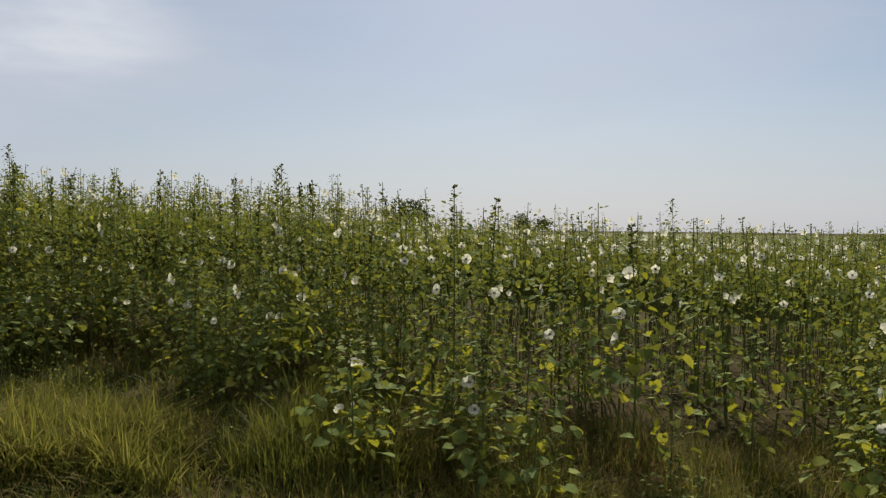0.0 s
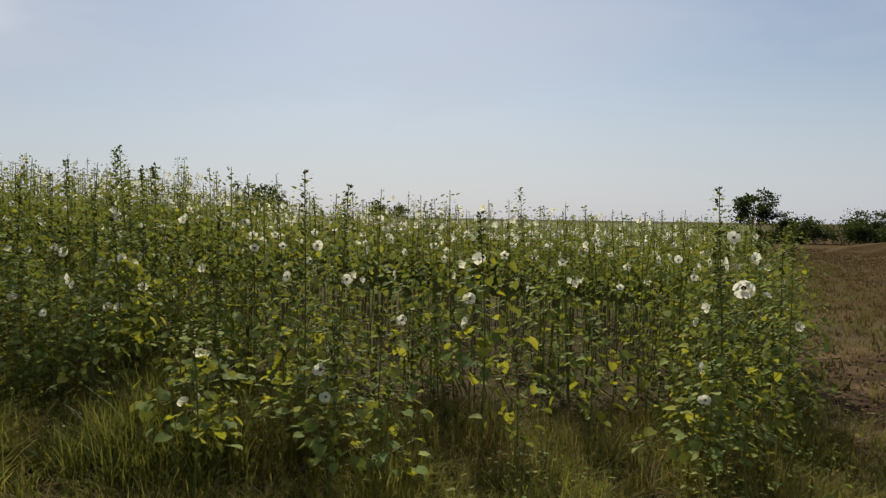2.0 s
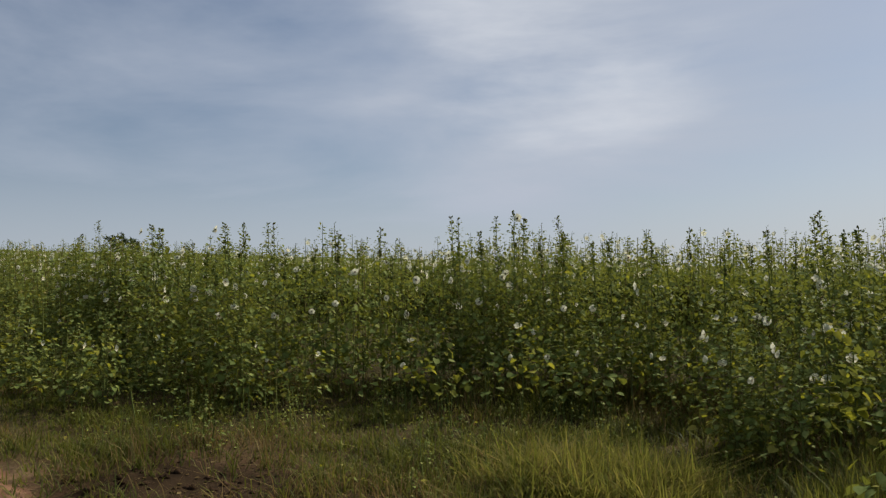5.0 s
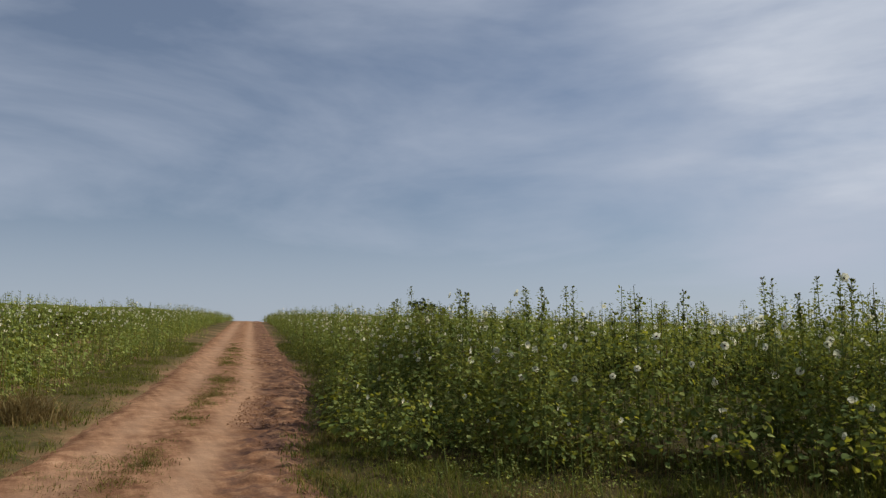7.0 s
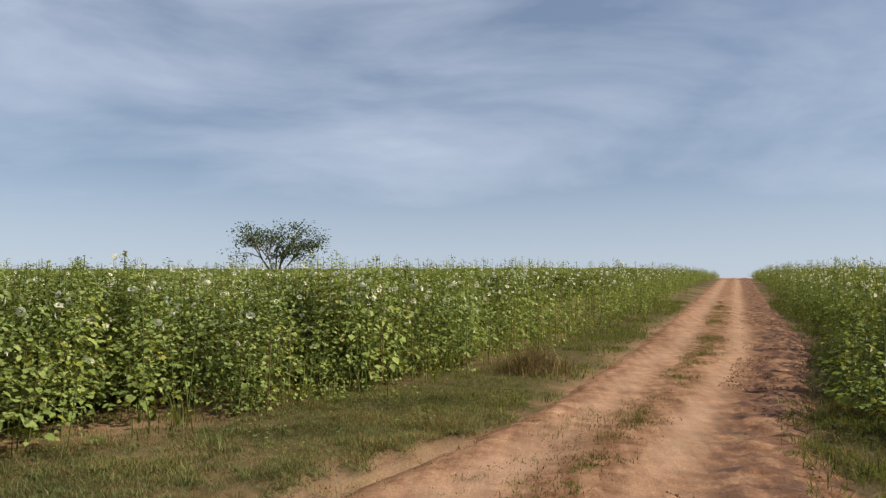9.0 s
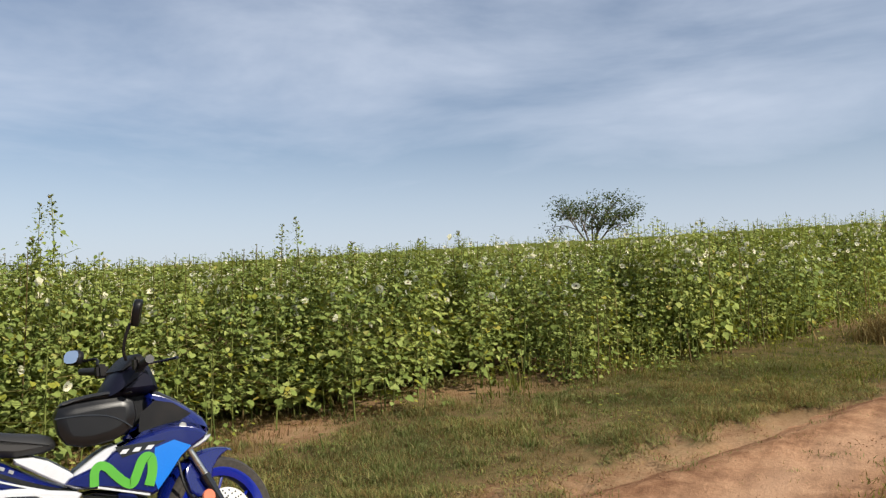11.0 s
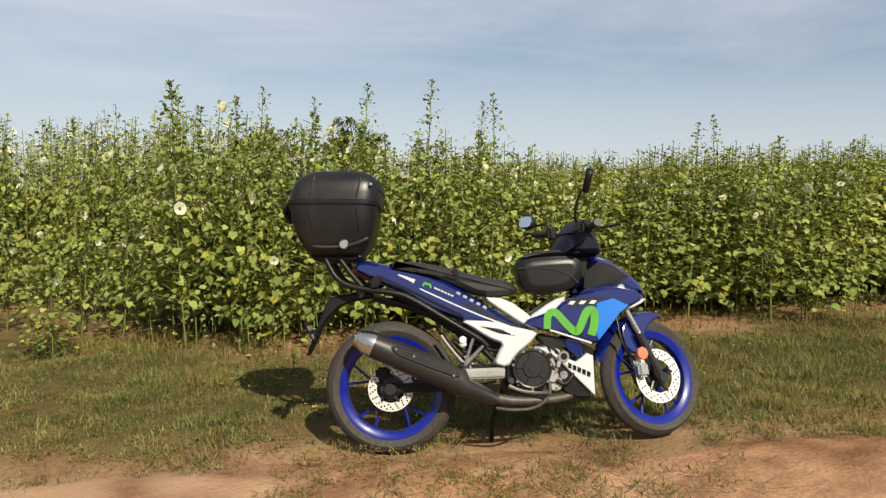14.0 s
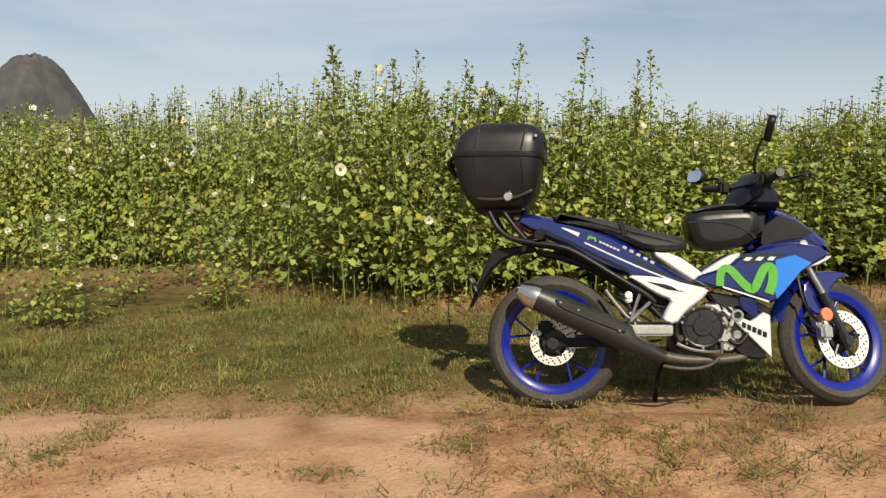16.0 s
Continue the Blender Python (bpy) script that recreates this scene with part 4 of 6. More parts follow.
lv = np.stack([v[None, :, 0] * c[:, None] - v[None, :, 1] * s_[:, None] + x[:, None], v[None, :, 0] * s_[:, None] + v[None, :, 1] * c[:, None] + y[:, None], v[None, :, 2] * sz[:, None] + z[:, None] + .004], 2).reshape(-1, 3)
tagged(new("leaf_litter", mesh_from("leaf_litter", lv, np.arange(len(lv)).reshape(-1, 4), [GRASS_DRY])), "curled dead leaves on bare soil", "leaf litter", kind="stuff")


def clods(name, x, y, size, mat, label):
    """Rough lumps of earth."""
    base = np.array([(1, 0, 0), (-1, 0, 0), (0, 1, 0), (0, -1, 0), (0, 0, .8), (0, 0, -.6)])
    tri = np.array([(0, 2, 4), (2, 1, 4), (1, 3, 4), (3, 0, 4), (2, 0, 5), (1, 2, 5), (3, 1, 5), (0, 3, 5)])
    n = len(x)
    vv = base[None] * (size * rng.uniform(.4, 1.3, (n, 1)))[..., None] * rng.uniform(.6, 1.4, (n, 6, 1))
    a = rng.uniform(0, 6.3, n)
    c, s = np.cos(a)[:, None], np.sin(a)[:, None]
    gx_, gy_ = vv[..., 0] * c - vv[..., 1] * s + x[:, None], vv[..., 0] * s + vv[..., 1] * c + y[:, None]
    vv = np.stack([gx_, gy_, vv[..., 2] + ground_z(x, y)[:, None] + .06 * road_depth(x, y)[:, None]], 2).reshape(-1, 3)
    f = (np.arange(n)[:, None, None] * 6 + tri[None]).reshape(-1, 3)
    return tagged(new(name, mesh_from(name, vv, f, [mat])), label, "clods", kind="stuff")


MUD = soil_material("dark_tilled_earth", (0.055, 0.034, 0.02), (0.03, 0.019, 0.011), (0.09, 0.056, 0.034))
x, y = rng.uniform(-7, 10, 26000), rng.uniform(1, 11, 26000)
ok = muddy(x, y) > rng.uniform(.15, 1.3, 26000)
clods("earth_clods", x[ok][::2], y[ok][::2], .027, MUD, "dark clods of tilled earth")
x = rng.uniform(-9, 2, 7000)
y = road_left(x) + rng.uniform(-.5, 1.4, 7000)
ok = lattice(x, y, .5, 47) > .45
clods("earth_crumbs", x[ok], y[ok], .006, SOIL_ROAD, "crumbs of dry reddish earth")
x = -rng.uniform(5, 26, 5000)
y = road_left(x) + rng.uniform(.62, .97, 5000) * (road_right(x) - road_left(x))
ok = (lattice(x, y, 1.1, 43) > .4) & (rng.uniform(0, 1, 5000) < .75)
clods("road_clods", x[ok], y[ok], .013, SOIL_ROAD, "loose clods thrown up along the track")


# ---- trees, bushes and the hill ----
BARK, _n, _l, _b = material("bark")
_tc = _n.new("ShaderNodeTexCoord")
_nz = noise_node(_n, _l, _tc.outputs["Object"], 9.0, 5.0, .7)
_r = ramp(_n, [(.3, (.07, .055, .045)), (.7, (.17, .14, .115))])
_l.new(_nz.outputs["Fac"], _r.inputs[0]); _l.new(_r.outputs["Color"], _b.inputs["Base Color"])
_b.inputs["Roughness"].default_value = .9


def make_tree(name, label, x, y, high, wide, stems, seed, leaf=.16, per=46, bare=.35, category="tree", gaps=.0):
    """A tree of several leaning stems that fork into limbs with loose tufts of leaves at their ends."""
    g = np.random.default_rng(seed)
    z = float(height(np.array(x), np.array(y)))
    ob = tagged(new(name), label, category)
    ob.location = (x, y, z)
    wood, tips = [], []
    for s in range(stems):
        a = 2 * math.pi * s / stems + g.uniform(-.5, .5)
        out = np.array([math.cos(a), math.sin(a), 0])
        top = out * wide * g.uniform(.12, .28) + np.array([0, 0, high * g.uniform(.45, .62)])
        knee = out * wide * .06 + np.array([0, 0, high * bare * .6])
        wood.append((*tube([(0, 0, -.1), knee, top], [high * .022, high * .016, high * .008], 6), 0))
        for b in range(6):
            f = g.uniform(.35, 1)
            start = knee * (1 - f) + top * f
            aa = a + g.uniform(-1.5, 1.5)
            reach = wide * g.uniform(.15, .34)
            end = start + np.array([math.cos(aa) * reach, math.sin(aa) * reach, high * g.uniform(.06, .38)])
            end[2] = min(end[2], high * g.uniform(.86, 1.0))
            wood.append((*tube([start, (start + end) / 2 + (0, 0, .04 * high), end], [high * .008, high * .006, high * .003], 5), 0))
            for t in range(3):
                e2 = end + g.normal(0, 1, 3) * (wide * .09, wide * .09, high * .05)
                wood.append((*tube([(start + end) / 2, e2], [high * .004, high * .0015], 4), 0))
                tips.append(e2)
    if bare < 0:
        for _ in range(36):
            a, rr = g.uniform(0, 6.3), wide * .48 * g.uniform(.2, 1) ** .5
            tips.append(np.array([rr * math.cos(a), rr * math.sin(a), high * g.uniform(.08, .6)]))
    leaves = []
    for t in tips:
        r = wide * g.uniform(.035, .085)
        for k in range(per):
            p = t + g.uniform(-1.6, 1.6, 3) * (r, r, r * .7)
            if p[2] < high * bare * .8 or g.uniform() < .25:
                continue
            m = turn_to(g.normal(0, 1, 3) + (0, 0, -.3), (.2, .3, .9))
            leaves.append(((KITE_V * leaf * g.uniform(.6, 1.3)) @ m.T + p, KITE_F, 0))
    v, f, _ = joined(wood)
    part("trunk", mesh_from("trunk", v, f, [BARK], True), ob)
    v, f, _ = joined(leaves)
    cr = part("crown", mesh_from("crown", v, f, [TREE_LEAF]), ob)
    cr["kind"] = "stuff"
    return ob


make_tree("field_tree", "lone spreading tree with thin gappy crown in the field", -57.0, -20.5, 5.5, 6.6, 6, 5, .17, 44, .32)
make_tree("distant_tree", "rounded dark green tree far behind the crop", -6.1, 69.5, 4.1, 4.6, 4, 6, .22, 40, .2)
make_tree("distant_tree", "small dark tree on the skyline", -71.8, 35.8, 3.4, 2.8, 3, 7, .2, 36, .2)
make_tree("distant_tree", "broad dark green tree behind the crop", -17.3, -57.7, 6.3, 5.0, 4, 8, .22, 60, .2)
make_tree("distant_tree", "rounded dense green tree behind the crop", -23.7, -55.4, 6.3, 3.5, 5, 9, .22, 90, .2)
make_tree("distant_tree", "low tree just above the crop", 7.7, 89.4, 4.3, 4.4, 3, 10, .25, 36, .2)
make_tree("hedge_tree", "bushy round tree at the fallow field's edge", 47.0, 77.1, 6.8, 4.4, 4, 11, .24, 60, .12)
for k, (bx, by, bh, bw) in enumerate(((43.2, 79.5, 3.2, 4.5), (50.3, 74.2, 3.9, 4.6), (53.5, 71.9, 4.0, 4.6), (56.5, 70.5, 3.6, 4.6), (58.8, 74.1, 4.2, 4.0), (60.5, 69, 3.4, 4.8), (62.5, 66.0, 3.9, 5.0), (59.0, 62.5, 3.7, 5.2), (63.5, 61.0, 4.2, 5.0), (66, 57, 4.0, 5.0), (47.5, 72, 2.4, 3.6), (70, 52, 4.2, 5.4), (62, 55.5, 3.0, 4.6))):
    make_tree("hedge_shrub", "scrubby dark shrub in a far hedge", bx, by, bh * (.58, .9, .66, .74, 1.0)[k % 5], bw * (1.0 + .12 * (k % 3)), 5, 30 + k, .24, 26, -.1, "shrub")["group"] = "far hedge"

bk = np.linspace(-1, 1, 33)
BX, BY = np.meshgrid(bk, bk, indexing="ij")
bz = np.clip(1 - np.hypot(BX, BY), 0, 1) ** .8 * (1.3 + .7 * lattice(BX * 9, BY * 5, 1.3, 81)) + .15 * (lattice(BX * 20, BY * 9, 1.0, 82) - .5)
BXw, BYw = 44 + 8.5 * BX + 1.6 * BY, 47 - 4.2 * BX + 2.4 * BY
bv = np.stack([BXw.ravel(), BYw.ravel(), (height(BXw, BYw) - .25 + bz).ravel()], 1)
i0 = (np.arange(32)[:, None] * 33 + np.arange(32)[None]).ravel()
bank_mesh = mesh_from("earth_bank", bv, np.stack([i0, i0 + 33, i0 + 34, i0 + 1], 1), [SOIL_GROUND], True)
for nm, value in (("cover", .6), ("damp_and_shade", 0.0), ("stubble", .7)):
    bank_mesh.attributes.new(nm, "FLOAT", "POINT").data.foreach_set("value", np.full(len(bv), value, np.float32))
tagged(new("earth_bank", bank_mesh), "low bank of brown earth before the far hedge", "earth bank", kind="structure")

ROCK, _n, _l, _b = material("hill_rock")
_tc = _n.new("ShaderNodeTexCoord")
_nz = noise_node(_n, _l, _tc.outputs["Object"], .03, 7.0, .65)
_r = ramp(_n, [(.35, (.03, .032, .034)), (.6, (.055, .055, .056)), (.75, (.09, .085, .085))])
_l.new(_nz.outputs["Fac"], _r.inputs[0]); _l.new(_r.outputs["Color"], _b.inputs["Base Color"])
_b.inputs["Roughness"].default_value = 1.0
hr = np.linspace(0, 1, 46)
ha = np.linspace(0, 2 * math.pi, 97)[:-1]
HA, HR = np.meshgrid(ha, hr, indexing="ij")
edge = 165 * (1 + .12 * np.sin(2 * HA + .6) + .06 * np.sin(5 * HA) + .03 * np.sin(11 * HA))
hz = 206 * (1 - smooth(.10, 1.04, HR) ** .85) * (1 - .10 * HR * np.cos(HA - .4)) + 9 * (lattice(HA * 40, HR * 60, 7, 51) - .5) * (1 - HR) ** .3 + 5 * (lattice(HA * 60, HR * 90, 3, 52) - .5)
hv = np.stack([(edge * HR * np.cos(HA)).ravel(), (edge * HR * np.sin(HA)).ravel(), hz.ravel() - 12], 1)
k = np.arange(len(ha)); m_ = len(hr)
i0 = (k[:, None] * m_ + np.arange(m_ - 1)[None]).ravel()
j0 = (((k + 1) % len(ha))[:, None] * m_ + np.arange(m_ - 1)[None]).ravel()
hill = tagged(new("rocky_hill", mesh_from("rocky_hill", hv, np.stack([i0, i0 + 1, j0 + 1, j0], 1), [ROCK], True)), "steep grey rocky hill far beyond the crop", "hill", kind="structure")
hill.location = (1500 * math.sin(radians(171.2)) * 1.0, 1500 * math.cos(radians(171.2)), 0)


# ---- motorcycle ----
def plain(name, color, rough=.5, metal=0.0, coat=0.0, wear=.06, scale=30.0, bump=0.0, spec=.5):
    m, n, l, b = material(name)
    tc = n.new("ShaderNodeTexCoord")
    nz = noise_node(n, l, tc.outputs["Object"], scale, 4.0)
    big = noise_node(n, l, tc.outputs["Object"], 4.0, 3.0)
    lo, hi = tuple(c * (1 - wear) for c in color), tuple(min(1, c * (1 + wear)) for c in color)
    r = ramp(n, [(.35, lo), (.7, hi)])
    l.new(nz.outputs["Fac"], r.inputs[0])
    dust = ramp(n, [(.52, (0, 0, 0)), (.9, (.045, .045, .045))])
    l.new(big.outputs["Fac"], dust.inputs[0])
    col = mixed(n, l, dust.outputs["Color"], r.outputs["Color"], (.32, .22, .15))
    l.new(col, b.inputs["Base Color"])
    rr = ramp(n, [(.3, (rough * .85,) * 3), (.8, (min(1, rough * 1.25 + .03),) * 3)])
    l.new(big.outputs["Fac"], rr.inputs[0])
    l.new(rr.outputs["Color"], b.inputs["Roughness"])
    b.inputs["Metallic"].default_value = metal
    b.inputs["Specular IOR Level"].default_value = spec
    b.inputs["Coat Weight"].default_value = coat
    b.inputs["Coat Roughness"].default_value = .06
    if bump:
        bumped(n, l, b, nz.outputs["Fac"], bump, .002)
    return m


BLUE = plain("blue_paint", (.0025, .0075, .095), .2, .1, 1.0, .08, 200)
NAVY = plain("navy_plastic", (.004, .004, .012), .4, 0, .05, .15, 200, 0, .25)
SKY_BLUE = plain("light_blue_paint", (.008, .15, .58), .26, .1, .9, .08, 200)
WHITE = plain("white_paint", (.50, .51, .54), .3, 0, .6, .03)
GREEN = plain("green_film", (.07, .29, .03), .35, 0, .4, .05)
BLACK = plain("black_plastic", (.006, .006, .007), .40, 0, 0, .2, 300, .3, .22)
CASE_BLACK = plain("grained_black_plastic", (.007, .007, .008), .34, 0, 0, .15, 420, .12, .35)
GLOSS_BLACK = plain("black_gloss", (.01, .01, .012), .15, 0, .6, .1)
VINYL = plain("black_vinyl", (.014, .014, .015), .5, 0, 0, .15, 260, .35)
TYRE = plain("tyre_rubber", (.036, .031, .027), .85, 0, 0, .3, 60, .4)
RIM_BLUE = plain("blue_rim_paint", (.002, .009, .17), .3, 0, .5, .08, 150, 0, .25)
STEEL = plain("brushed_steel", (.55, .54, .51), .28, 1.0, 0, .08, 150)
ALLOY = plain("grey_alloy", (.42, .42, .41), .42, .85, 0, .12, 90, .15)
DARK_ALLOY = plain("dark_engine_alloy", (.035, .035, .038), .3, .6, 0, .15, 90, .1)
ROTOR = plain("ground_disc_steel", (.60, .59, .56), .42, .35, 0, .06, 150)
EXHAUST = plain("exhaust_black", (.022, .022, .022), .38, .3, 0, .2, 90, .1)
BURNT = plain("burnt_pipe", (.065, .057, .05), .5, .35, 0, .3, 40)
AMBER = plain("orange_reflector", (.5, .14, .07), .25, 0, .6, .06)
RED_LENS = plain("red_lens", (.22, .012, .01), .15, 0, .8, .1)
LAMP = plain("lamp_glass", (.72, .74, .76), .08, .35, .8, .05)
MIRROR, _n, _l, _b = material("mirror_glass")
_b.inputs["Base Color"].default_value = (.9, .92, .95, 1)
_b.inputs["Metallic"].default_value, _b.inputs["Roughness"].default_value = 1.0, .02

bike = tagged(new("motorcycle"), "parked blue and white underbone motorcycle with black top box", "motorcycle")
_x = Vector((-.8692, .4914, .0551)).normalized()
_l_ = Vector((-.4943, -.8607, -.1217))
_l_ = (_l_ - _x * _l_.dot(_x)).normalized()
_u = _x.cross(_l_)
bike.matrix_world = Matrix(((_x.x, _l_.x, _u.x, -2.059), (_x.y, _l_.y, _u.y, -3.604), (_x.z, _l_.z, _u.z, .348), (0, 0, 0, 1)))


def bpart(name, geo, mat, parent=None, label="", smoothed=True):
    v, f = geo
    me = bpy.data.meshes.new(name)
    me.from_pydata([tuple(map(float, p)) for p in v], [], [tuple(map(int, q)) for q in f])
    me.materials.append(mat)
    bm = bmesh.new(); bm.from_mesh(me)
    bmesh.ops.recalc_face_normals(bm, faces=bm.faces)
    if smoothed:
        for q in bm.faces:
            q.smooth = len(q.verts) < 7
        for e in bm.edges:
            if len(e.link_faces) == 2 and e.calc_face_angle(0) > radians(38):
                e.smooth = False
    bm.to_mesh(me); bm.free()
    return part(name, me, parent or bike, label)


def shrink(outline, d):
    """The outline moved inwards by d."""
    p = np.array(outline, float)
    area = .5 * np.sum(p[:, 0] * np.roll(p[:, 1], -1) - np.roll(p[:, 0], -1) * p[:, 1])
    out = []
    for k in range(len(p)):
        a, b, c = p[k - 1], p[k], p[(k + 1) % len(p)]
        t1, t2 = (b - a) / (np.linalg.norm(b - a) + 1e-9), (c - b) / (np.linalg.norm(c - b) + 1e-9)
        n = np.array([-t1[1] - t2[1], t1[0] + t2[0]]) * (1 if area > 0 else -1)
        n = n / (np.linalg.norm(n) + 1e-9)
        out.append(b + n * d)
    return np.array(out)


def rounded(outline, cut=.3, rounds=1):
    """Corner cutting, for a softer outline."""
    p = np.array(outline, float)
    for _ in range(rounds):
        q = np.roll(p, -1, 0)
        p = np.stack([p * (1 - cut) + q * cut, p * cut + q * (1 - cut)], 1).reshape(-1, 2)
    return p


def slab(outline, w, inset=.012, edge=.018, w2=None, soft=1, swell=0.0):
    """A chamfered body over an outline in x, z; it reaches from y = -w to y = w2 (or w)."""
    p = rounded(outline, .22, soft) if soft else np.array(outline, float)
    lo = -w
    hi = w if w2 is None else w2
    rings = [(shrink(p, inset), lo), (shrink(p, inset * .3), lo + edge * .35), (p, lo + edge), (p, hi - edge), (shrink(p, inset * .3), hi - edge * .35), (shrink(p, inset), hi)]
    if swell:
        rings = [(shrink(p, swell), lo), (shrink(p, swell * .6), lo + edge * .10)] + [(r, y + edge * .25 * (1 if k == 0 else .6 if k == 1 else 0)) for k, (r, y) in enumerate(rings[:3])] + rings[3:]
    n, m = len(p), len(rings)
    v = [(q[0], y, q[1]) for r, y in rings for q in r]
    f = [tuple(range(n)), tuple(range((m - 1) * n, m * n))]
    for k in range(m - 1):
        f += [(k * n + i, k * n + (i + 1) % n, (k + 1) * n + (i + 1) % n, (k + 1) * n + i) for i in range(n)]
    return v, f


def lathe(profile, segs=48, centre=(0, 0, 0), arc=(0, 2 * math.pi)):
    """Turned about the y axis from (radius, y) pairs, closed into a ring of that section."""
    n, v, f = len(profile), [], []
    full = arc[1] - arc[0] > 6.28
    steps = segs if full else segs + 1
    for s in range(steps):
        a = arc[0] + (arc[1] - arc[0]) * s / segs
        v += [(centre[0] + r * math.cos(a), centre[1] + y, centre[2] + r * math.sin(a)) for r, y in profile]
    for s in range(segs):
        t = (s + 1) % steps
        f += [(s * n + i, s * n + (i + 1) % n, t * n + (i + 1) % n, t * n + i) for i in range(n)]
    if not full:
        f += [tuple(range(n)), tuple(range(segs * n, segs * n + n))]
    return v, f


def disc(r, y0, y1, segs=32, centre=(0, 0, 0), bevel=.003):
    v, f = [], []
    for rr, y in ((r - bevel, y0), (r, y0 + bevel), (r, y1 - bevel), (r - bevel, y1)):
        v += [(centre[0] + rr * math.cos(2 * math.pi * s / segs), centre[1] + y, centre[2] + rr * math.sin(2 * math.pi * s / segs)) for s in range(segs)]
    for k in range(3):
        f += [(k * segs + s, k * segs + (s + 1) % segs, (k + 1) * segs + (s + 1) % segs, (k + 1) * segs + s) for s in range(segs)]
    return v, f + [tuple(range(segs)), tuple(range(3 * segs, 4 * segs))]


def rod(points, r, sides=10, smooth_path=True):
    p = np.array(points, float)
    if smooth_path and len(p) > 2:
        for _ in range(2):
            q = np.stack([p[:-1] * .75 + p[1:] * .25, p[:-1] * .25 + p[1:] * .75], 1).reshape(-1, 3)
            p = np.concatenate([p[:1], q, p[-1:]])
    rr = np.interp(np.linspace(0, 1, len(p)), np.linspace(0, 1, len(r)), r) if isinstance(r, (list, tuple)) else np.full(len(p), r)
    v, f = tube(p, rr, sides)
    f = [tuple(q) for q in f] + [tuple(range(sides)), tuple(range(len(v) - sides, len(v)))]
    return [tuple(q) for q in v], f


def block(x0, x1, y0, y1, z0, z1, bevel=.008):
    bm = bmesh.new()
    bmesh.ops.create_cube(bm, size=1, matrix=Matrix.Translation(((x0 + x1) / 2, (y0 + y1) / 2, (z0 + z1) / 2)) @ Matrix.Diagonal((x1 - x0, y1 - y0, z1 - z0, 1)))
    bmesh.ops.bevel(bm, geom=list(bm.edges), offset=bevel, segments=2, affect="EDGES")
    v = [tuple(q.co) for q in bm.verts]
    bm.verts.index_update()
    f = [tuple(q.index for q in face.verts) for face in bm.faces]
    bm.free()
    return v, f


def plus(*geos):
    v, f = [], []
    for a, b in geos:
        n = len(v)
        v += [tuple(q) for q in a]; f += [tuple(i + n for i in q) for q in b]
    return v, f


def moved(geo, m):
    return [tuple(m @ Vector(q)) for q in geo[0]], geo[1]


def ribbon(points, width, y, thick=.0025):
    """A band of even width along a line in x, z, lying on a side panel at y."""
    p = np.array(points, float)
    for _ in range(2):
        q = np.stack([p[:-1] * .75 + p[1:] * .25, p[:-1] * .25 + p[1:] * .75], 1).reshape(-1, 2)
        p = np.concatenate([p[:1], q, p[-1:]])
    v, f = [], []
    for k, q in enumerate(p):
        t = p[min(k + 1, len(p) - 1)] - p[max(k - 1, 0)]
        n = np.array([-t[1], t[0]]) / (np.linalg.norm(t) + 1e-9)
        wk = (width[0] + (width[1] - width[0]) * k / (len(p) - 1)) if isinstance(width, tuple) else width
        for s, yy in ((1, y), (1, y - thick), (-1, y - thick), (-1, y)):
            v.append((q[0] + n[0] * wk / 2 * s, yy, q[1] + n[1] * wk / 2 * s))
    for k in range(len(p) - 1):
        f += [(4 * k + i, 4 * k + (i + 1) % 4, 4 * k + 4 + (i + 1) % 4, 4 * k + 4 + i) for i in range(4)]
    return v, f + [(0, 1, 2, 3), tuple(4 * len(p) - 4 + i for i in range(4))]


def plate(outline, y, thick=.0025):
    p = np.array(outline, float)
    n = len(p)
    return [(q[0], y, q[1]) for q in p] + [(q[0], y - thick, q[1]) for q in p], [tuple(range(n)), tuple(range(n, 2 * n))] + [(i, (i + 1) % n, n + (i + 1) % n, n + i) for i in range(n)]


